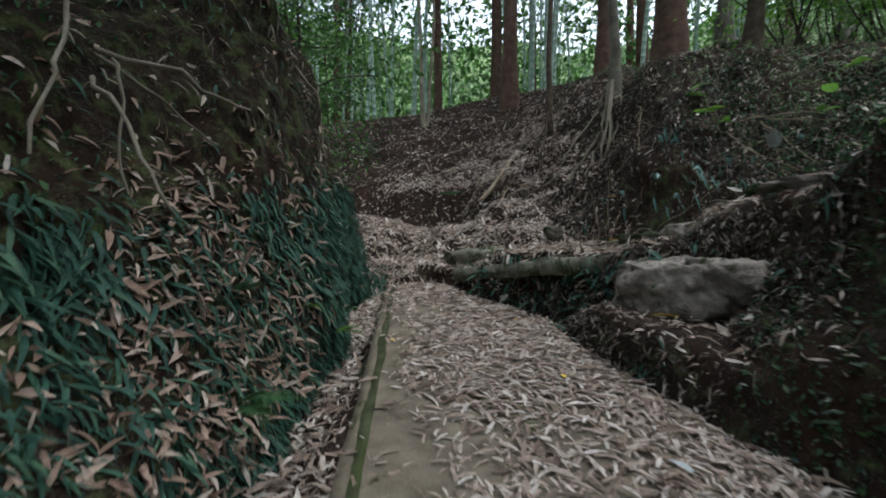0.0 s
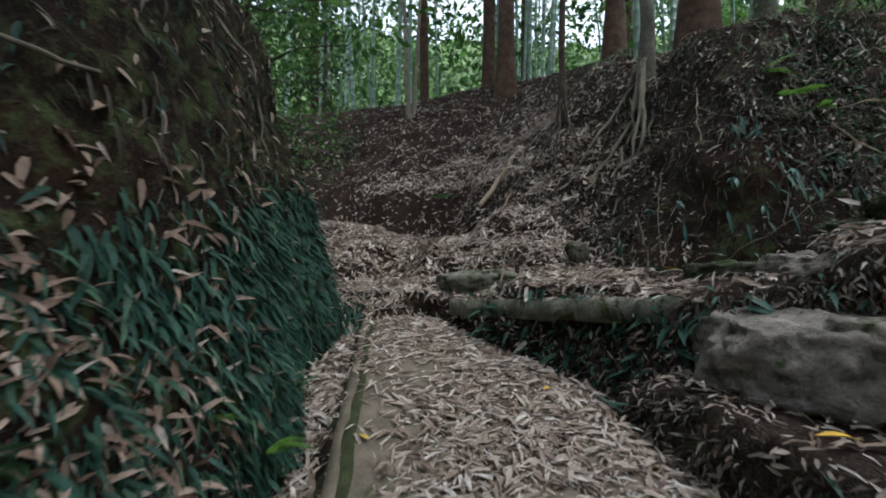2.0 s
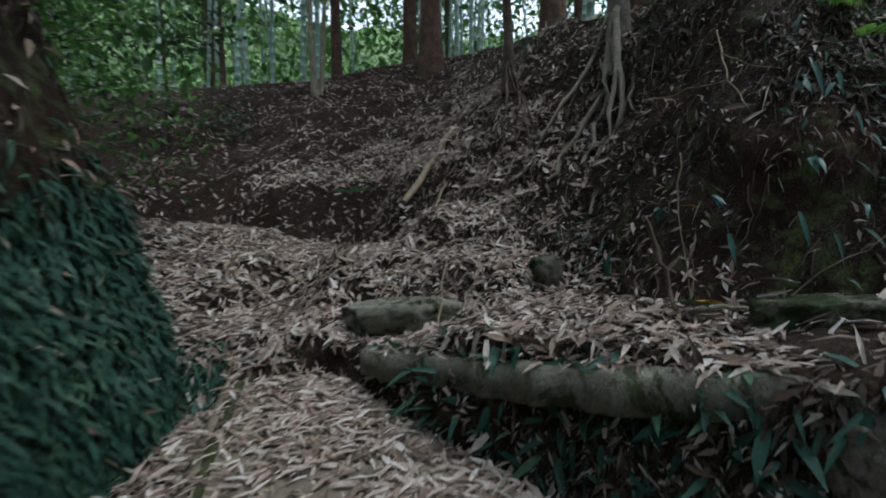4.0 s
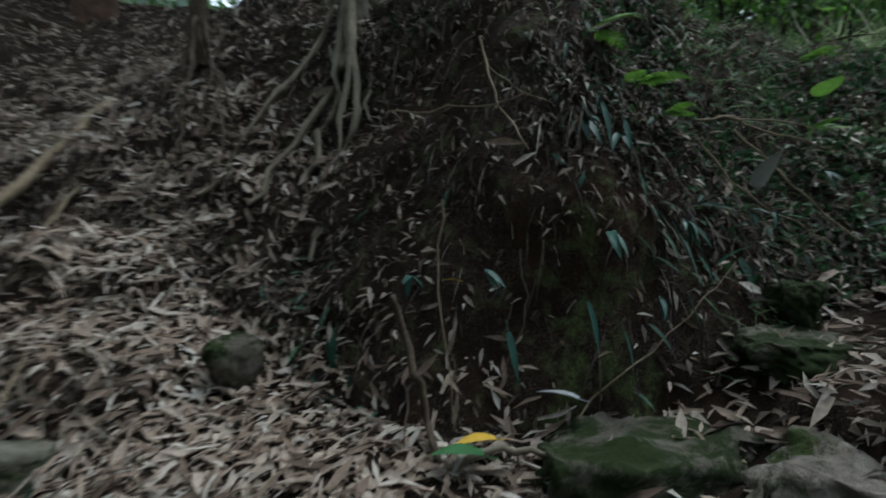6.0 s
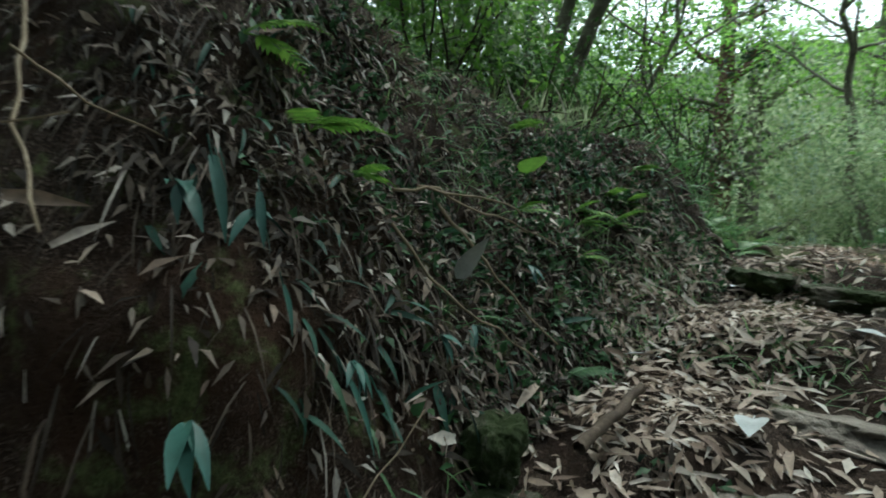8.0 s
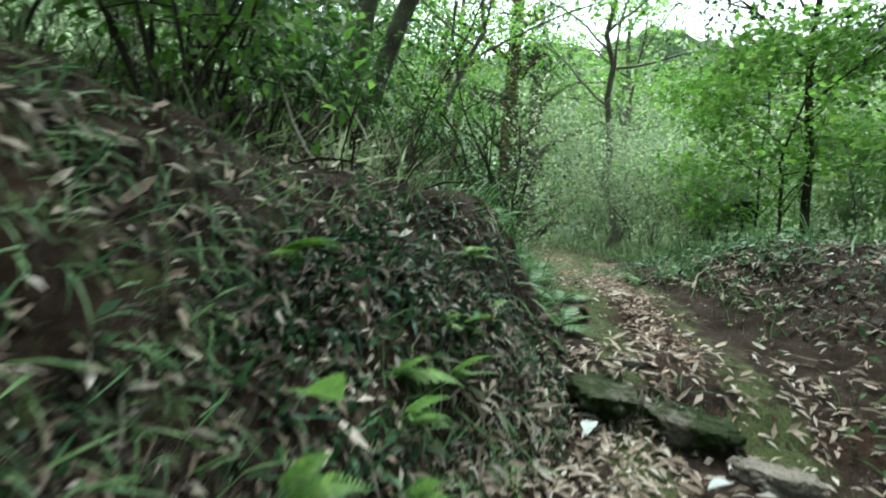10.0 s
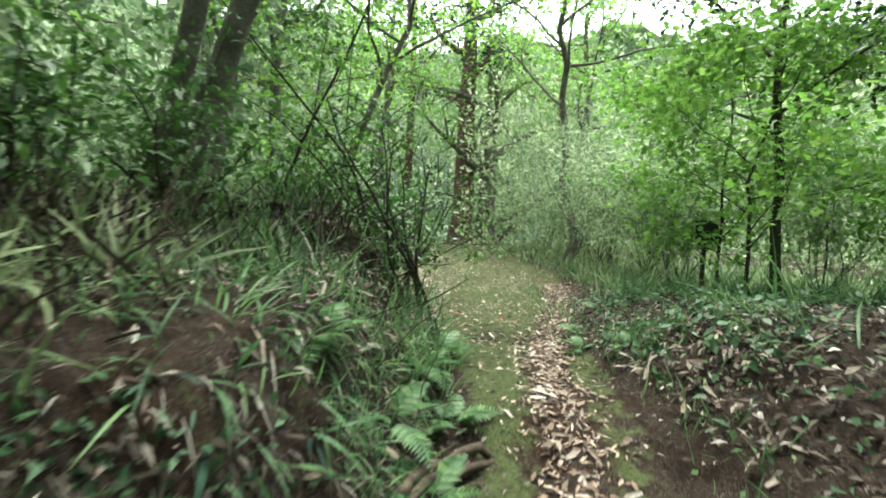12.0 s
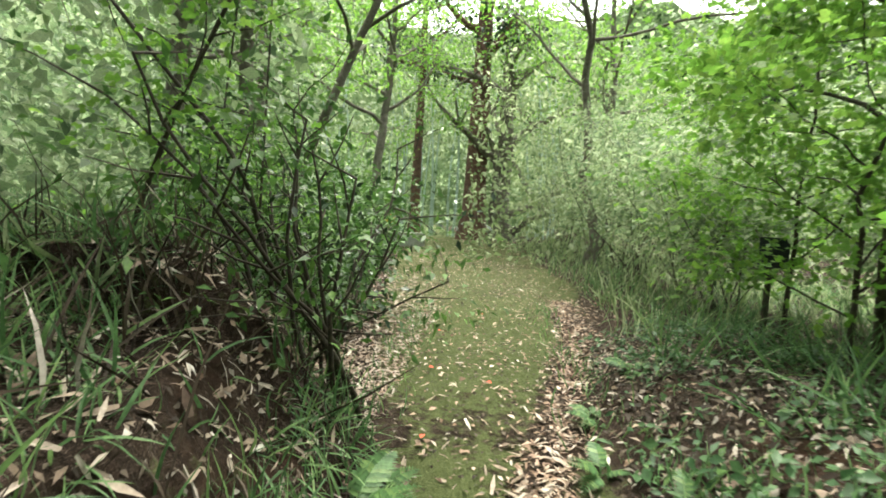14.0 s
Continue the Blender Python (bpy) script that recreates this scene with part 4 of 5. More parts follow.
# ---- trees ----
def limb(a, way, length, r, n, g, lift=0.1):
    """A crooked limb from a, tapering."""
    p, d = [np.array(a, float)], np.array(way, float)
    for _ in range(n - 1):
        d = d + g.normal(0, 0.16, 3) + np.array([0, 0, lift * 0.3])
        d /= np.linalg.norm(d)
        p.append(p[-1] + d * length / (n - 1))
    return np.array(p), np.linspace(r, r * 0.35, n)


def foliage(tips, per, spread_, size, template, g, flat=0.45, droop=0.2):
    """Leaves in loose flat sprays about the ends of twigs."""
    tips = np.repeat(tips, per, axis=0)
    n = len(tips)
    off = g.normal(0, 1, (n, 3)) * spread_ * np.array([1, 1, flat])
    along = off + g.normal(0, 1, (n, 3)) * spread_ * 0.7
    along[:, 2] -= droop * spread_
    up = g.normal(0, 0.45, (n, 3)) + np.array([0, 0, 1.0])
    return flock(template, turns(along, up, g.uniform(0.6, 1.3, n) * size), tips + off)


def tree_parts(ob, height, radius, bark, leaf, lean=(0, 0), seed=0, limbs=7, limb_len=2.5, first=0.4, per=60, leaf_size=0.1, spray=0.35, template=None, twigs=5, wob=0.15, sides=12, flat=0.45, bare=False):
    """Trunk, limbs and crown under the Empty ob."""
    g = np.random.default_rng(seed)
    t = np.linspace(0, 1, 12)
    w = np.cumsum(g.normal(0, 1, (12, 2)), 0) * wob * height / 24
    line = np.stack([lean[0] * height * t + w[:, 0] - w[0, 0], lean[1] * height * t + w[:, 1] - w[0, 1], height * t - 0.25], -1)
    finish("trunk", array_mesh("trunk", *tube(line, radius * (1 - 0.6 * t + 0.55 * np.exp(-t * 22)), sides), smooth=True), bark, ob)
    tips = []
    for i in range(limbs):
        s = first + (0.97 - first) * (i + 0.5) / limbs
        base = np.array([np.interp(s, t, line[:, k]) for k in range(3)])
        a = 2.4 * i + g.uniform(-0.5, 0.5)
        way = np.array([math.cos(a), math.sin(a), g.uniform(0.15, 0.8)])
        ln = limb_len * g.uniform(0.7, 1.2) * (1.15 - 0.5 * s)
        pts, rad = limb(base, way / np.linalg.norm(way), ln, radius * (0.5 - 0.25 * s), 8, g)
        bits = [tube(pts, rad, 6)]
        for j in range(twigs):
            k = g.integers(3, 8)
            wy = (pts[k] - pts[k - 1]) / np.linalg.norm(pts[k] - pts[k - 1]) + g.normal(0, 0.7, 3)
            tp, tr = limb(pts[k], wy / np.linalg.norm(wy), ln * g.uniform(0.25, 0.5), rad[k] * 0.6, 5, g)
            bits.append(tube(tp, tr, 4))
            tips += [tp[-1], tp[-2], tp[2]]
        tips += [pts[-1], pts[-2]]
        finish("limb", array_mesh("limb", *join(bits), smooth=True), bark, ob)
    if not bare:
        geo = foliage(np.array(tips), per, spray, leaf_size, template or flat_leaf(0.5, 0.15), g, flat)
        tagged(finish("crown", array_mesh("crown", *geo), leaf, ob), kind="")
    return ob


def tree(name, label, at, height, radius, bark, leaf, group="", z=None, **kw):
    ob = thing(name, label, "tree", group, (at[0], at[1], high(at[0], at[1]) if z is None else z))
    return tree_parts(ob, height, radius, bark, leaf, **kw)


# cedars on the crest
first = tree("cedar_tree", "tall cedar with reddish-brown bark on the crest", (1.75, 12.3), 17, 0.19, M_BARK, M_DARKLEAF, "cedars on the crest", seed=1, limbs=12, limb_len=2.6, first=0.42, per=8, leaf_size=0.36, spray=0.4, wob=0.03, twigs=4)
for i, (x, y, k) in enumerate([(1.75, 15.5, 1.0), (-0.2, 16.5, 0.8), (3.95, 11.4, 1.05), (-3.5, 17.5, 0.9), (6.2, 14.5, 1.0), (-7.5, 15.5, 1.1), (9.8, 13.2, 0.9), (-5, 22, 1.1), (4, 21, 1.0), (8, 20, 1.0)]):
    copy_thing(first, pose(x, y, high(x, y) - 0.1, 0, 0, 47 * i + 20) @ Matrix.Diagonal((k, k, 1, 1)))
copy_thing(first, pose(4.25, 8.8, high(4.25, 8.8) - 0.1, 0, 0, 100) @ Matrix.Diagonal((1.45, 1.45, 1, 1)))["label"] = "thick cedar with dark brown bark on the crest"


def bamboo_parts(ob, height, r, seed):
    g = np.random.default_rng(seed)
    z, rad, h = [-0.2], [r], -0.2
    while h < height:
        step = 0.22 + 0.02 * h if h < 6 else 0.36
        k = 1 - 0.75 * max(0, h) / height
        z += [h + step - 0.02, h + step - 0.008, h + step]
        rad += [r * k, r * k * 1.09, r * k * 0.97]
        h += step
    z, rad = np.array(z), np.array(rad)
    arch = np.clip(z / height, 0, 1) ** 2.5 * height * 0.12
    finish("culm", array_mesh("culm", *tube(np.stack([arch, 0 * z, z], -1), rad, 6), smooth=True), M_CULM, ob)
    tips = []
    bits = []
    for i in range(16):
        hh = height * (0.45 + 0.54 * (i + 0.5) / 16)
        base = np.array([(hh / height) ** 2.5 * height * 0.12, 0, hh])
        a = g.uniform(0, 6.28)
        pts, rr = limb(base, np.array([math.cos(a), math.sin(a), 0.5]) / 1.12, 1.3 * g.uniform(0.6, 1.2), 0.01, 6, g, -0.5)
        bits.append(tube(pts, rr, 4))
        tips += [pts[-1], pts[-2], pts[-3], pts[2]]
    finish("branch", array_mesh("branch", *join(bits)), M_CULM, ob)
    finish("crown", array_mesh("crown", *foliage(np.array(tips), 5, 0.32, 0.3, flat_leaf(0.2, 0.2), g, 0.8, 0.8)), M_BAMBOOLEAF, ob)
    return ob


def bamboo(x, y, seed):
    return bamboo_parts(thing("bamboo", "tall pale green bamboo culm in a grove", "bamboo", "bamboo grove", (x, y, high(x, y))), 13, 0.062, seed)


culms = [bamboo(3.1, 14.2, 1), bamboo(2.6, 13.6, 2), bamboo(-1.6, 14.6, 3)]
g = random.Random(5)
for i in range(54):
    x, y = g.uniform(-11, 13), 13.8 + 12 * g.random() ** 1.4
    if i < 8:
        x, y = [(3.4, 14.4), (-2.3, 14.2), (-2.9, 14.9), (3.2, 8.6), (5.3, 11.5), (-0.9, 14.3), (2.9, 16), (-3.8, 13.9)][i]
    s = g.uniform(0.8, 1.25)
    copy_thing(culms[i % 3], pose(x, y, high(x, y) - 0.1, g.uniform(-3, 3), g.uniform(-3, 3), g.uniform(0, 360)) @ Matrix.Diagonal((s, s, g.uniform(0.85, 1.1), 1)))
for i in range(28):
    x, y, s = g.uniform(31, 42), g.uniform(-9, 6), g.uniform(1.0, 1.5)
    copy_thing(culms[i % 3], pose(x, y, high(x, y) - 0.1, g.uniform(-3, 3), g.uniform(-3, 3), g.uniform(0, 360)) @ Matrix.Diagonal((s, s, 1, 1)))


# the tree on the edge of the bank, its roots laid bare
def rooted_tree(at, height, radius, lean, roots, label, seed, bark, rootbark):
    ob = thing("tree", label, "tree", "", at)
    tree_parts(ob, height, radius, bark, M_LEAF, lean, seed, 5, 1.8, 0.55, 30, 0.09, 0.35, twigs=4, wob=0.06)
    for i, (end, r) in enumerate(roots):
        pts = bend((0.02 * math.sin(i * 2), -0.02, 0.1), tuple(e - a for e, a in zip(end, at)), 12, 0.22, 0.12, seed + i)
        pts[1:, 2] = [max(p[2], high(p[0] + at[0], p[1] + at[1]) + 0.035 - at[2]) for p in pts[1:]]
        finish("root", array_mesh("root", *tube(pts, np.linspace(r, r * 0.45, 12) * (1 + 0.15 * np.sin(np.arange(12) * 1.9 + i)), 7), smooth=True), rootbark, ob, "pale bare root")
    return ob


rooted_tree((2.55, 6.95, 3.85), 8, 0.075, (0.0, 0.05), [((2.02, 6.6, 2.4), 0.04), ((1.75, 6.75, 2.3), 0.032), ((2.12, 6.45, 2.3), 0.034), ((1.55, 6.95, 2.35), 0.022), ((2.35, 6.4, 2.4), 0.02), ((1.9, 6.3, 2.0), 0.024)],
            "slim tree with pale bare roots clinging to the bank", 60, M_GREYBARK, M_ROOT)
rooted_tree((1.75, 7.7, 3.55), 6, 0.05, (0.02, 0.0), [((1.5, 7.2, 2.6), 0.018), ((1.7, 7.0, 2.6), 0.016), ((1.95, 7.1, 2.7), 0.016), ((1.35, 7.4, 2.7), 0.014), ((1.6, 6.9, 2.3), 0.012)],
            "slim dark sapling with hanging roots on the bank's edge", 80, M_DARKROOT, M_DARKROOT)
rooted_tree((-0.5, 12.4, high(-0.5, 12.4)), 7, 0.06, (-0.05, 0.02), [((-0.7, 12.1, high(-0.7, 12.1)), 0.03), ((-0.3, 12.1, high(-0.3, 12.1)), 0.03)], "pale twin-stemmed sapling on the slope", 90, M_ROOT, M_ROOT)
rooted_tree((-0.45, 12.45, high(-0.45, 12.45)), 7, 0.05, (0.05, 0.02), [((-0.2, 12.2, high(-0.2, 12.2)), 0.025)], "pale sapling on the slope", 95, M_ROOT, M_ROOT)
for i in range(70):
    g = np.random.default_rng(900 + i)
    x, y = g.uniform(1.4, 3.4), g.uniform(5.0, 8.2)
    z = high(x, y)
    a = np.array((x, y, z + 0.03))
    b = a + np.array((g.normal(-0.15, 0.15), g.normal(-0.2, 0.12), -g.uniform(0.3, 0.8)))
    b[2] = max(b[2], high(b[0], b[1]) + 0.02)
    stick("hanging_root", "thin root hanging on the bank's face", "root", a, b, g.uniform(0.003, 0.006 if i % 3 else 0.004), 0.002, M_DARKROOT if i % 3 else M_ROOT, 0.25, 0.0, i, 8, 5)

# evergreen bushes on the left shoulder; last four mostly unseen, added as shade
for i, (x, y, k) in enumerate([(-2.6, 7.6, 1.0), (-3.4, 9.5, 1.2), (-1.9, 6.3, 0.8), (-2.9, 11.5, 1.2), (-5.2, 11, 1.3), (-2.2, 4.6, 0.8), (-2.25, 1.0, 0.7), (-2.4, 2.3, 0.75), (-2.3, 3.4, 0.7), (-2.2, -0.4, 0.7)]):
    tree("evergreen_bush", "dark evergreen bush on the shoulder of a bank", (x, y), 3.2 * k, 0.035, M_DARKTWIG, M_DARKLEAF if i % 2 else M_LEAF, "evergreen bushes", seed=110 + i, limbs=9, limb_len=1.3, first=0.2, per=16, leaf_size=0.1, spray=0.25, twigs=5)

# tall evergreens, out of view, added to keep the sunken path in deep shade
for i, (x, y, h) in enumerate([(-5.6, 2.0, 11), (-5.6, 5.5, 11), (-5.6, -3.0, 11), (3.7, -0.8, 9.5), (2.6, -4.0, 10), (2.7, 1.3, 10), (-2.9, 1.6, 9), (-3.0, 4.4, 9)]):
    tree("shade_oak", "unseen evergreen oak added to shade the sunken path", (x, y), h, 0.16, M_GREYBARK, M_DARKLEAF, "shade trees", seed=130 + i, limbs=11, limb_len=3.6, first=0.55, per=18, leaf_size=0.26, spray=0.6, twigs=6)

# ---- the green part of the walk ----
# cedar and old gnarled tree at the path's end
tree("cedar_tree", "thick red-barked cedar at the end of the path", (29.2, -2.4), 18, 0.62, M_BARK, M_DARKLEAF, seed=201, limbs=10, limb_len=3.5, first=0.4, per=14, leaf_size=0.3, spray=0.5, wob=0.02, sides=18)
tree("cedar_tree", "slimmer red-barked cedar behind the path's end", (32, 0.4), 16, 0.3, M_BARK, M_DARKLEAF, seed=202, limbs=8, limb_len=2.5, first=0.5, per=12, leaf_size=0.3, spray=0.4, wob=0.03)
old = tree("old_tree", "old gnarled tree with sprawling limbs at the path's end", (29.3, -4.0), 10, 0.6, M_GREYBARK, M_MAPLE, seed=203, limbs=9, limb_len=6.5, first=0.3, per=26, leaf_size=0.18, spray=0.7, twigs=7, flat=0.3, sides=14)
for i, (a, b, r) in enumerate([((0, -0.3, 0.2), (-2.0, -1.6, 1.6), 0.22), ((-2.0, -1.6, 1.6), (-1.2, 0.6, 4.8), 0.17), ((-0.2, 0, 1.2), (-2.5, -3.6, 3.4), 0.2), ((0, 0.2, 2), (-1.5, 1.5, 5.5), 0.2)]):
    pts = bend(a, b, 10, 0.15, 0, 210 + i)
    finish("limb", array_mesh("limb", *tube(pts, np.linspace(r, r * 0.6, 10), 9), smooth=True), M_GREYBARK, old)

# maples over the path
MAPLE = (np.array([(0, 0, 0), (-0.42, 0.3, 0.03), (-0.18, 0.42, 0.0), (-0.3, 0.85, -0.05), (0, 0.6, 0), (0.3, 0.85, -0.05), (0.18, 0.42, 0), (0.42, 0.3, 0.03), (0, 1, -0.1)]), np.array([(0, 4, 2, 1), (0, 7, 6, 4), (2, 4, 8, 3), (4, 6, 5, 8)]))
tree("maple_tree", "spreading maple with layered bright green sprays", (18.5, -3.6), 10, 0.15, M_GREYBARK, M_MAPLE, seed=221, limbs=9, limb_len=5, first=0.5, per=13, leaf_size=0.12, spray=0.6, template=MAPLE, twigs=8, flat=0.22, wob=0.9)
tree("maple_tree", "spreading maple with layered bright green sprays", (12.4, 4.3), 8, 0.08, M_GREYBARK, M_MAPLE, seed=222, limbs=12, limb_len=4.6, first=0.45, per=24, leaf_size=0.1, spray=0.45, template=MAPLE, twigs=8, flat=0.2, lean=(-0.05, -0.2), wob=0.4)
tree("maple_tree", "spreading maple with layered bright green sprays", (23, 2.6), 10, 0.2, M_GREYBARK, M_MAPLE, seed=223, limbs=10, limb_len=5, first=0.4, per=20, leaf_size=0.14, spray=0.6, template=MAPLE, twigs=7, flat=0.22, wob=0.3)
tree("maple_tree", "spreading maple with layered bright green sprays", (24, -7), 11, 0.22, M_GREYBARK, M_MAPLE, seed=224, limbs=10, limb_len=5, first=0.4, per=20, leaf_size=0.14, spray=0.6, template=MAPLE, twigs=7, flat=0.22, wob=0.3)

# trees on the fern bank
forked = thing("forked_tree", "grey forked tree leaning over the bank", "tree", "", (7.8, 4.95, high(7.8, 4.95)))
tree_parts(forked, 7, 0.1, M_GREYBARK, M_LEAF, (0.02, -0.15), 231, 6, 2.2, 0.6, 26, 0.1, 0.4, twigs=4, wob=0.08)
tree_parts(forked, 7, 0.11, M_GREYBARK, M_LEAF, (0.0, -0.38), 232, 6, 2.2, 0.55, 26, 0.1, 0.4, twigs=4, wob=0.08)
for i, (x, y, r, h, ln) in enumerate([(14.3, 6.6, 0.17, 10, 0.03), (16.2, 5.8, 0.2, 11, 0.05), (10.4, 8.2, 0.15, 10, -0.04), (12, 9.5, 0.2, 11, 0.02), (8.6, 9.8, 0.16, 10, -0.05), (18.5, 8, 0.2, 11, 0), (6.2, 7.2, 0.1, 9, 0.05), (15, 11, 0.2, 11, 0), (20.5, 6, 0.2, 11, 0), (5.0, 8.3, 0.14, 10, 0.0)]):
    tree("broadleaf_tree", "grey-barked broadleaf tree in undergrowth", (x, y), h, r, M_GREYBARK, M_LEAF, "trees on the fern bank", seed=240 + i, limbs=8, limb_len=2.6, first=0.42, per=14, leaf_size=0.13, spray=0.45, twigs=5, lean=(0, -ln))
tree("broadleaf_tree", "dark-trunked tree on the crest of the bank", (3.75, 5.75), 7, 0.1, M_DARKROOT, M_LEAF, "trees on the fern bank", seed=255, limbs=7, limb_len=2.2, first=0.4, per=24, leaf_size=0.1, spray=0.4, lean=(0.05, 0))


# thin saplings crossing on the bank
def sapling(label, pts, r, leaf, seed, per=14):
    ob = thing("sapling", label, "sapling", "", pts[0])
    p = np.array(pts, float) - np.array(pts[0], float)
    t = np.linspace(0, 1, 14)
    line = np.stack([np.interp(t, np.linspace(0, 1, len(p)), p[:, k]) for k in range(3)], -1)
    line[1:-1] = (line[:-2] + line[1:-1] * 2 + line[2:]) / 4
    finish("stem", array_mesh("stem", *tube(line, np.linspace(r, r * 0.4, 14), 6), smooth=True), M_DARKTWIG, ob)
    g = np.random.default_rng(seed)
    tips = []
    for k in range(5, 14):
        tp, tr = limb(line[k], any_way(1, g)[0] * np.array([1, 1, 0.4]), g.uniform(0.3, 0.8), r * 0.35, 5, g)
        finish("twig", array_mesh("twig", *tube(tp, tr, 4)), M_DARKTWIG, ob)
        tips += [tp[-1], tp[-2], tp[2]]
    finish("crown", array_mesh("crown", *foliage(np.array(tips), per, 0.16, 0.07, MAPLE, g, 0.3)), leaf, ob)
    return ob


sapling("thin dark sapling leaning over the bank", [(8.9, 4.4, high(8.9, 4.4) - 0.05), (8.75, 4.1, 4.3), (8.7, 3.85, 5.0), (8.6, 3.45, 5.8), (8.4, 3.0, 7.2)], 0.022, M_MAPLE, 260)
sapling("thin dark sapling leaning back across another", [(8.55, 3.15, high(8.55, 3.15) - 0.05), (8.6, 3.4, 4.55), (8.7, 3.9, 5.1), (8.8, 4.5, 5.8), (8.9, 5.2, 6.6)], 0.02, M_MAPLE, 261)
sapling("thin upright sapling in the thicket", [(9.6, 3.6, high(9.6, 3.6) - 0.05), (9.6, 3.55, 4.8), (9.5, 3.5, 6.4)], 0.014, M_LEAF, 262)
sapling("thin upright sapling in the thicket", [(9.9, 4.1, high(9.9, 4.1) - 0.05), (9.9, 4.0, 4.8), (9.8, 3.8, 6.6)], 0.014, M_LEAF, 263)


# bushy shrub at the path's edge
def shrub(label, at, height, stems, leaf, seed, per=26, size=0.06, spread_=0.12, bark=M_DARKTWIG, r=0.014, wide=0.28, name="shrub", template=None):
    ob = thing(name, label, "shrub", "", (at[0], at[1], high(at[0], at[1])))
    g = np.random.default_rng(seed)
    tips = []
    for i in range(stems):
        a = g.uniform(0, 6.28)
        pts, rad = limb((g.normal(0, 0.07), g.normal(0, 0.07), -0.1), np.array([math.cos(a) * wide, math.sin(a) * wide, 1.0]), height * g.uniform(0.6, 1.05), r, 9, g, 0.25)
        bits = [tube(pts, rad, 5)]
        for k in range(3, 9):
            w = any_way(1, g)[0] * np.array([1, 1, 0.5]) + np.array([0, 0, 0.4])
            tp, tr = limb(pts[k], w / np.linalg.norm(w), height * g.uniform(0.12, 0.28), r * 0.4, 4, g)
            bits.append(tube(tp, tr, 4))
            tips += [tp[-1], tp[-2]]
        finish("stem", array_mesh("stem", *join(bits), smooth=True), bark, ob)
    finish("leaves", array_mesh("leaves", *foliage(np.array(tips), per, spread_, size, template or flat_leaf(0.45, 0.15), g, 0.7)), leaf, ob)
    return ob


shrub("tall thin shrub with many dark stems beside the path", (8.3, 2.75), 2.3, 9, M_LEAF, 270, 9, 0.07, 0.12, r=0.02)
shrub("tall thin shrub with dark stems beside the path", (8.7, 2.95), 2.1, 6, M_DARKLEAF, 271, 12, 0.07, 0.12, r=0.018)
shrub("leafy green shrub at the bend of the bank", (9.4, 3.4), 2.2, 6, M_LEAF, 272, 22, 0.08, 0.16)
shrub("leafy green shrub in the thicket", (10.2, 4.0), 2.6, 6, M_MAPLE, 273, 20, 0.09, 0.18)
shrub("leafy green shrub on the bank", (7.2, 4.6), 1.4, 6, M_LEAF, 274, 18, 0.08, 0.16)
shrub("leafy green shrub on the bank", (6.4, 4.9), 1.3, 6, M_LEAF, 277, 18, 0.08, 0.16)
# lighter leaf colours make up for daylight the trees keep off
for i, (x, y, h, leaf) in enumerate([(5.2, 5.4, 2.2, M_MAPLE), (4.4, 5.9, 2.4, M_MAPLE), (5.9, 5.6, 2.0, M_FARLEAF), (6.9, 6.0, 2.4, M_MAPLE), (5.6, 6.6, 2.6, M_FARLEAF), (7.8, 7.0, 2.6, M_FARLEAF)]):
    shrub("bright green bush on top of the bank", (x, y), h, 7, leaf, 278 + i, 22, 0.09, 0.2)

# right of the path: young maple, dark evergreen, bushes
tree("young_maple", "young maple with bright leaves beside the path", (8.8, -1.5), 3.2, 0.028, M_DARKTWIG, M_MAPLE, seed=281, limbs=12, limb_len=1.7, first=0.2, per=26, leaf_size=0.085, spray=0.28, template=MAPLE, twigs=5, flat=0.4, wob=0.3)
tree("young_maple", "young maple with bright leaves beside the path", (10.6, -2.4), 4.0, 0.03, M_DARKTWIG, M_MAPLE, seed=282, limbs=12, limb_len=1.9, first=0.2, per=26, leaf_size=0.1, spray=0.3, template=MAPLE, twigs=5, flat=0.4, wob=0.3)
tree("evergreen_tree", "dark glossy evergreen overhanging the path", (9.2, -2.3), 7, 0.07, M_DARKTWIG, M_DARKLEAF, seed=283, limbs=14, limb_len=2.7, first=0.34, per=26, leaf_size=0.11, spray=0.32, twigs=6, lean=(0, 0.06), wob=0.2)
# the palest leaf colours here stand in for bright light on these bushes
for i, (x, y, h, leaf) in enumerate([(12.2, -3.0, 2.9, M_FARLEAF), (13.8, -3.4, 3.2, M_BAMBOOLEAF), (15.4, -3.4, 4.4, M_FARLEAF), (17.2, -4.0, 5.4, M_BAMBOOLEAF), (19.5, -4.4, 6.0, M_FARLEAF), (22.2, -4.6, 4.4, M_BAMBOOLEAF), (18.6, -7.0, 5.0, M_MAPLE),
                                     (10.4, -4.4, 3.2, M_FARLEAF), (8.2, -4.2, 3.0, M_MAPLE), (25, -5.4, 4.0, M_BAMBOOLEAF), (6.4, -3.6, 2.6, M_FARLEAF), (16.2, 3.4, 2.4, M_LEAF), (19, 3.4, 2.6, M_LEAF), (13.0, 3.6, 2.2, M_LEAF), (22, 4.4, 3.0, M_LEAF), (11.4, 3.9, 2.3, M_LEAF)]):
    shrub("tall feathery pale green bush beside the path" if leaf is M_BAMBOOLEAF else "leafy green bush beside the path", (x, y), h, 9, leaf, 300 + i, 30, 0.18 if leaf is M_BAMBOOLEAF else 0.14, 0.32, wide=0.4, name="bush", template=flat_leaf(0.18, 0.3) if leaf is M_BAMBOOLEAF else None)


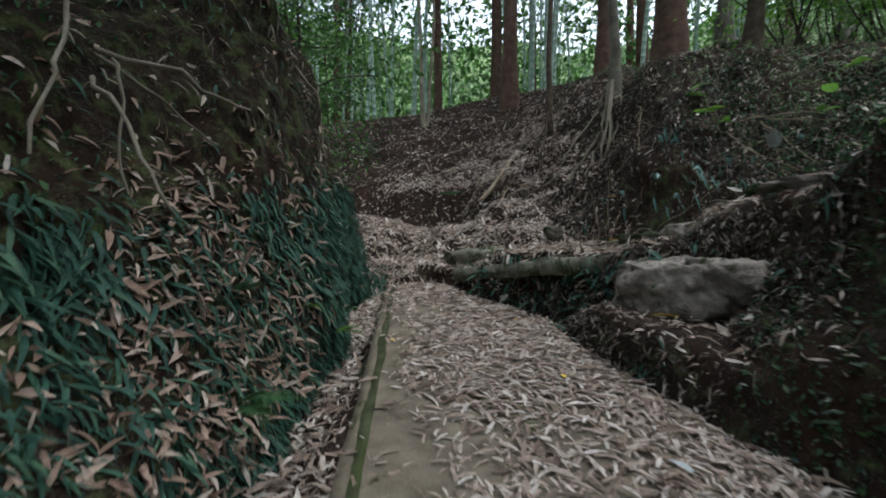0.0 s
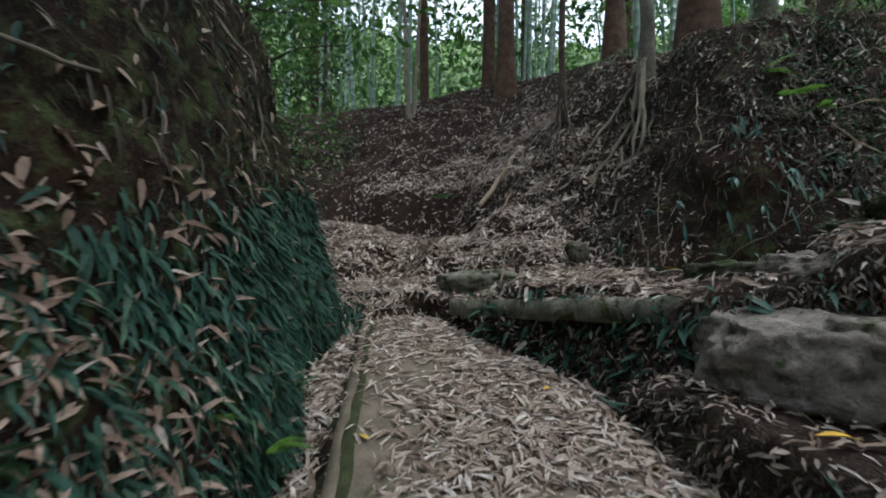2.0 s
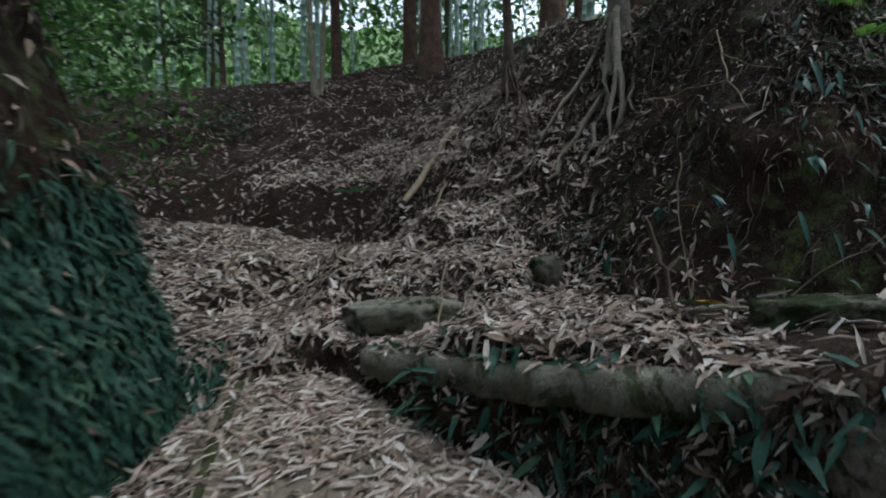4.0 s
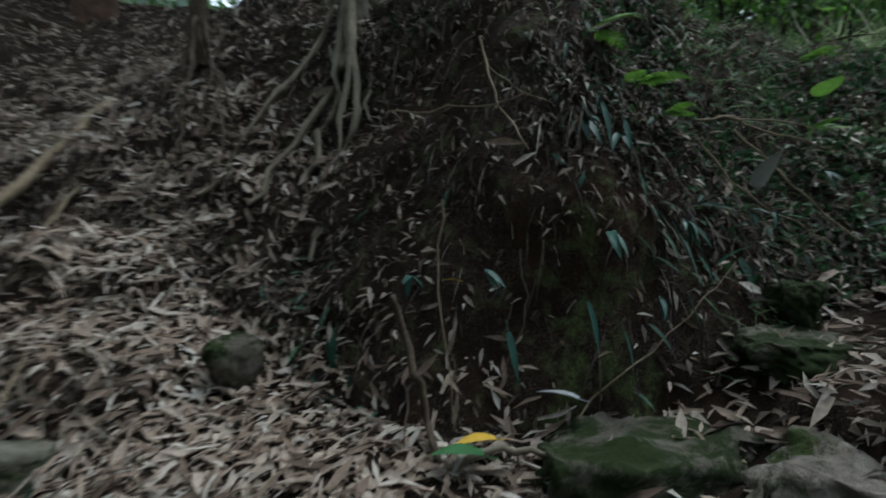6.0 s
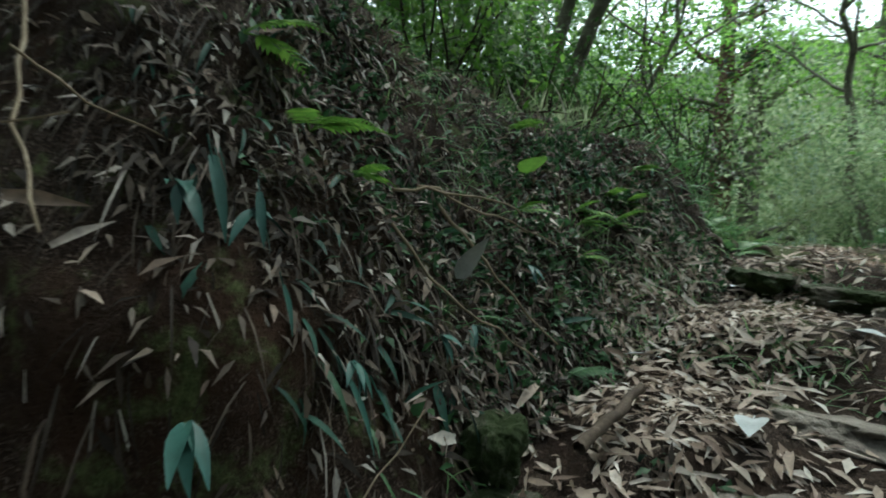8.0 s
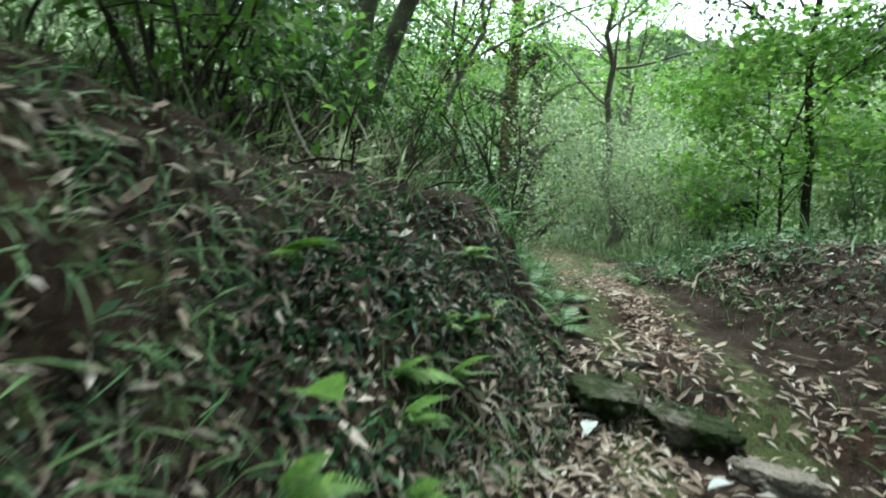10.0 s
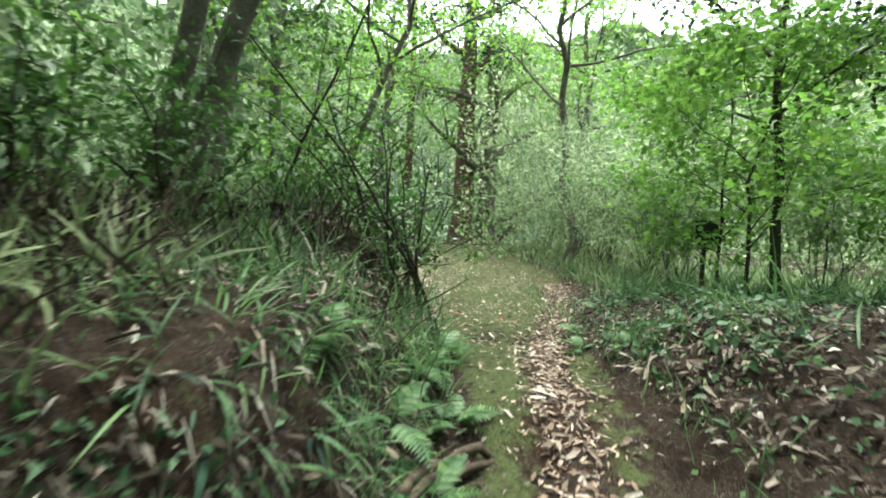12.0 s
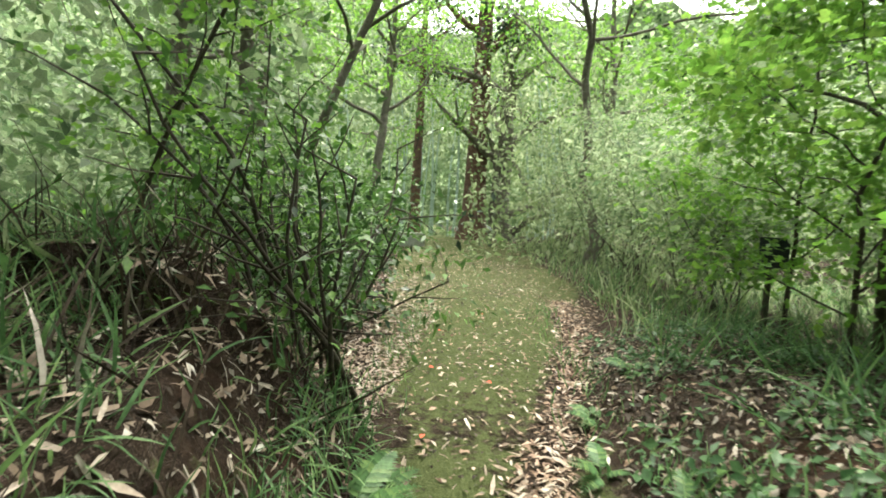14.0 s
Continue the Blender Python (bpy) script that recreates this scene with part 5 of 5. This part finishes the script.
# ---- grass and bamboo grass ----
def grass(name, count, weight, low, top, width, material, label, lean=0.5, droop=0.6, rows=4):
    p, nv = strew(count, weight)
    along = any_way(count) * lean + np.array([0, 0, 1.0])
    side = np.cross(along, any_way(count))
    size = rng.uniform(low, top, count)
    return stuff(name, flock(blade(width, droop, 0.3, rows), turns(along, side, size), p), material, label, "grass")


onbank = ((fx > 5.0) & (fx < 13) & (fy > 2.5) & (fy < 9.5))
inland = onbank * ease((fy - np.interp(fx, [5, 6.4, 8, 9, 10, 13], [4.0, 3.7, 3.2, 3.6, 4.6, 6.0])) / 0.5)
clump = soft_noise(fx, fy, fz * 0, 1.5, 3, 71)
face = ((fx > 4.9) & (fx < 8.8) & (fy > 2.3) & (fy < 4.6)) * ease((fy - np.interp(fx, [5, 6.4, 8.0, 9], [3.4, 2.75, 2.35, 3.0])) / 0.3)
grass("bamboo_grass", 6500, inland * (0.3 + ease((clump + 0.2) / 0.4)) * ease((fy - 3.6) / 1.2), 0.12, 0.34, 0.08, M_BAMBOOLEAF, "pale bamboo grass in a tangle on the bank", 0.9, 0.8, 3)
grass("twig_tangle", 2600, inland + 0.5 * face * (fx > 6.2), 0.25, 0.75, 0.018, M_TANGLE, "tangle of dark dead twigs on the bank", 0.9, 0.3, 2)
grass("bamboo_grass", 7000, inland * (0.3 + ease((0.2 - clump) / 0.4)), 0.15, 0.4, 0.05, M_THATCH, "dead brown bamboo grass in a tangle on the bank", 0.9, 0.7, 3)
grass("bank_grass", 800, face * (0.15 + ease((clump + 0.1) / 0.3)) * ease((fx - 6.0) / 1.0), 0.12, 0.34, 0.05, M_GRASS, "arching green grass on the bank by the path", 0.7, 0.9)
hanging("hanging_grass", 1500, face * ease((fx - 5.0) / 0.8) * ease((clump + 0.2) / 0.3), 0.08, 0.24, blade(0.06, 0.5, 0.3, 4), 0.9, 0.35, 0.5, M_GRASS, "green grass hanging over the bank", "grass")
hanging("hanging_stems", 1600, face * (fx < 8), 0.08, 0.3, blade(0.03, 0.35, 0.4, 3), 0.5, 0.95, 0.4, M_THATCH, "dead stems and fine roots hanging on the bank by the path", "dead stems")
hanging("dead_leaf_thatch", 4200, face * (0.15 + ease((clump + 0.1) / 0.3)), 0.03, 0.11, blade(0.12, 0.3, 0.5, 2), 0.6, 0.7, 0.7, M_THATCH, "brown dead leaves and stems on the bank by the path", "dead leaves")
right = ((fx > 5.0) & (fx < 26) & (fy < 1.6) & (fy > -8)) * ease((np.interp(fx, [5, 7, 9, 11, 14, 22, 26], [0.7, 0.75, 0.5, -0.2, -1.3, -2.5, -3.4]) - fy) / 0.7)
grass("path_grass", 5200, right * (0.12 + ease((clump + 0.05) / 0.3)) * np.exp(-np.maximum(fx - 8, 0) / 6), 0.15, 0.5, 0.04, M_GRASS, "green grass tufts beside the path", 0.7, 0.9, 3)
grass("path_grass", 3000, right * ((fx > 10.5) * 1.0), 0.15, 0.5, 0.06, M_BAMBOOLEAF, "tall pale green grass at the edge of the clearing", 0.6, 0.8, 3)
grass("path_grass", 900, ((fx > 5.5) & (fx < 13)) * np.exp(-((walked - 0.95) / 0.2) ** 2), 0.06, 0.2, 0.06, M_GRASS, "short grass tufts along the path", 0.6, 0.6)
lowbank = ((fx > 5) & (fx < 11) & (fy < 1.6) & (fy > -3)) * ease((np.interp(fx, [5, 7, 9, 11], [1.7, 1.4, 0.9, 0.0]) - fy) / 0.3)
litter(1500, lowbank * (0.2 + patch), 0.03, 0.085, flat_leaf(0.4, 0.3), 0.05, 0.7, M_LITTER, "broad dry leaves on the low bank beside the path")
litter(10000, lowbank, 0.03, 0.1, flat_leaf(0.35, 0.3), 0.05, 0.8, M_THATCH, "brown rotting leaves on the low bank beside the path")
litter(3800, lowbank * (0.15 + ease((clump + 0.1) / 0.25)), 0.04, 0.11, flat_leaf(0.5, 0.1), 0.18, 0.7, M_DULLFERN, "low green seedlings on the bank beside the path")
verge = ((fx > 3.6) & (fx < 8.5) & (fy > -2)) * ease((np.interp(fx, [3.6, 4.2, 5.5, 7, 8.5], [2.7, 2.4, 1.85, 1.45, 1.0]) - fy) / 0.3)
litter(2200, ((fx > 5) & (fx < 14)) * strip * (0.3 + patch), 0.035, 0.085, blade(0.3, 0.2, 0.5, 2), 0.02, 0.4, M_DRIFT, "brown dry leaves in a strip along the worn path")
litter(2800, verge * (0.2 + ease((clump + 0.1) / 0.25)), 0.03, 0.08, flat_leaf(0.45, 0.1), 0.12, 0.8, M_GRASS, "low green seedlings and moss along the verge")
grass("path_grass", 900, verge * ease((clump + 0.1) / 0.3), 0.08, 0.28, 0.05, M_GRASS, "green grass tufts on the verge", 0.7, 0.8, 3)
litter(3200, ((fx > 2.6) & (fx < 5.0) & (walked < 1.1)) * bare, 0.04, 0.1, flat_leaf(0.25, 0.2), 0.03, 0.45, M_LITTER, "dry brown leaves lying thick over the path")
litter(7000, ((fx > 6) & (fx < 20) & (walked < 1.6)) * (0.15 + patch), 0.025, 0.06, flat_leaf(0.4, 0.3), 0.015, 0.4, M_THATCH, "small brown leaf crumbs on the mossy clearing")
litter(6500, ((fx > 7) & (fx < 27) & (walked < 2.6)) * (0.1 + patch) * ease((fx - 6.5) / 4), 0.03, 0.085, flat_leaf(0.5, 0.2), 0.02, 0.4, M_DRIFT, "dry leaves scattered over the mossy clearing")
farleft = ((fx > 10) & (fx < 30) & (fy > 0.5) & (fy < 16)) * ease((fy - np.interp(fx, [10, 14, 20, 30], [3.4, 2.6, 1.8, 0.5])) / 0.8)
grass("path_grass", 4500, farleft, 0.25, 0.7, 0.06, M_GRASS, "tall grass along the edge of the clearing", 0.6, 0.8, 3)


# ---- far woodland that closes the view ----
def far_leaves(count, low, high_, a0, a1, r0, r1, size, label, seed, material=M_FARLEAF, centre=(6, 3)):
    g = np.random.default_rng(seed)
    a = np.radians(g.uniform(a0, a1, count))
    r = g.uniform(r0, r1, count)
    x, y = centre[0] + r * np.cos(a), centre[1] + r * np.sin(a)
    z = 3 + low + (high_ - low) * g.random(count) ** 1.25
    lump = soft_noise(x, y, z, 0.28, 3, seed)
    keep = lump + g.normal(0, 0.12, count) > -0.4 + 0.6 * ease((z - 10) / 12)
    p = np.stack([x, y, z], -1)[keep]
    n = len(p)
    return stuff("far_woodland", flock(flat_leaf(0.5, 0.2), turns(any_way(n, g), any_way(n, g) + np.array([0, 0, 0.8]), g.uniform(0.6, 1.4, n) * size), p), material, label, "woodland")


# M_LEAF dims the crest side; paler leaf colours carry daylight and haze elsewhere
far_leaves(20000, -0.5, 20, 40, 200, 28, 44, 0.55, "distant green woodland with bright gaps", 401, M_LEAF)
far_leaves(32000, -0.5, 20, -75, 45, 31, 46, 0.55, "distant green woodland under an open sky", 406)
far_leaves(15000, 0, 12, 35, 150, 17, 30, 0.34, "green undergrowth and leaves between bamboo culms", 402, M_LEAF, (2, 6))
far_leaves(24000, 3, 16, 50, 140, 14, 26, 0.3, "bright leaves high between bamboo culms", 404, M_LEAF, (2, 3))
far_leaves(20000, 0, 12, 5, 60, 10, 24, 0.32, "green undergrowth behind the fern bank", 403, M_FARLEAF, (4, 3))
far_leaves(9000, -0.2, 7, -60, -12, 15, 24, 0.24, "green thicket behind the bushes, coloured pale as by haze", 405, M_BAMBOOLEAF, (5, 3))

# ring of mottled woodland green far off, added to cover bright sky gaps
M_BACKDROP = surface("backdrop_green", [(0.32, (0.03, 0.055, 0.022)), (0.5, (0.10, 0.155, 0.06)), (0.68, (0.24, 0.31, 0.14))], 0.45, 2.6, 0.95, 1.0, 1.0)
_a, _t = np.meshgrid(np.linspace(0, 2 * np.pi, 361)[:-1], np.linspace(0, 1, 26))
_r = 62 + 9 * _t + 3.0 * soft_noise(30 * np.cos(_a), 30 * np.sin(_a), 14 * _t, 0.28, 3, 81)
_h = 33 + 5 * soft_noise(12 * np.cos(_a), 12 * np.sin(_a), 0 * _t, 0.5, 3, 82) + 2 * soft_noise(60 * np.cos(_a), 60 * np.sin(_a), 0 * _t, 0.5, 2, 83)
_v = np.stack([6 + _r * np.cos(_a), 3 + _r * np.sin(_a), -4 + (4 + _h) * _t], -1)
_i = np.arange(26 * 360).reshape(26, 360)
_f = np.stack([_i[:-1], np.roll(_i[:-1], -1, 1), np.roll(_i[1:], -1, 1), _i[1:]], -1).reshape(-1, 4)
tagged(finish("backdrop", array_mesh("backdrop", _v.reshape(-1, 3), _f[:, ::-1], smooth=True), M_BACKDROP), "added ring of woodland green filling the sky gaps", "woodland", kind="structure")

# ---- grave at the end of the clearing ----
M_STONE = surface("grey_granite", [(0.3, (0.16, 0.16, 0.15)), (0.5, (0.27, 0.27, 0.25)), (0.7, (0.38, 0.38, 0.36))], 4, 90, 0.8, 0.3, 0.005, 0.2)
M_SLATE = surface("dark_slate", [(0.3, (0.012, 0.017, 0.018)), (0.5, (0.02, 0.028, 0.03)), (0.7, (0.035, 0.045, 0.048))], 4, 60, 0.55, 0.2, 0.004)
M_ORANGE = plain_leaf("orange_petals", (0.75, 0.30, 0.03))


def block(name, size, at, material, parent, label="", bevel=0.02):
    bm = bmesh.new()
    bmesh.ops.create_cube(bm, size=1)
    bmesh.ops.scale(bm, vec=size, verts=bm.verts)
    bmesh.ops.bevel(bm, geom=bm.edges[:], offset=bevel, segments=2, affect="EDGES")
    bmesh.ops.translate(bm, vec=at, verts=bm.verts)
    return part(name, bm, material, parent, label)


gx0, gy0 = 25.5, 1.5
grave = thing("grave", "grey granite grave with a low kerb and headstone", "grave", "", (gx0, gy0, high(gx0, gy0) - 0.05))
block("kerb", (1.0, 1.3, 0.55), (-0.6, -0.3, 0.27), M_STONE, grave)
block("base", (0.9, 0.9, 0.5), (0.7, 0.5, 0.25), M_STONE, grave)
block("headstone", (0.4, 0.45, 1.6), (0.7, 0.5, 1.3), M_STONE, grave)
vase = thing("flower_vase", "small dark vase of orange flowers on the grave", "vase", "", (gx0 + 0.1, gy0 + 0.45, high(gx0, gy0) + 0.45))
finish("vase", array_mesh("vase", *tube([(0, 0, 0), (0, 0, 0.12), (0, 0, 0.3), (0, 0, 0.34)], [0.05, 0.08, 0.05, 0.065], 10), smooth=True), M_SLATE, vase)
finish("flower", array_mesh("flower", *foliage(np.array([(0, 0.12, 0.55), (0.05, -0.15, 0.5), (0, 0, 0.62)]), 30, 0.06, 0.1, flat_leaf(0.6, 0.1), np.random.default_rng(3), 0.8)), M_ORANGE, vase)
finish("stalk", array_mesh("stalk", *join([tube(bend((0, 0, 0.3), e, 5, 0.05), [0.008] * 5, 4) for e in ((0, 0.12, 0.55), (0.05, -0.15, 0.5), (0, 0, 0.62))])), M_GRASS, vase)
# dark panel on a post among the bushes
panel = thing("sign_board", "small dark slate-grey board on a post in bushes", "sign", "", (10.6, -2.3, high(10.6, -2.3)))
block("board", (0.03, 0.42, 0.38), (0, 0, 1.05), M_SLATE, panel, bevel=0.008)
block("post", (0.05, 0.06, 1.3), (0.045, 0, 0.45), M_DARKTWIG, panel, bevel=0.006)
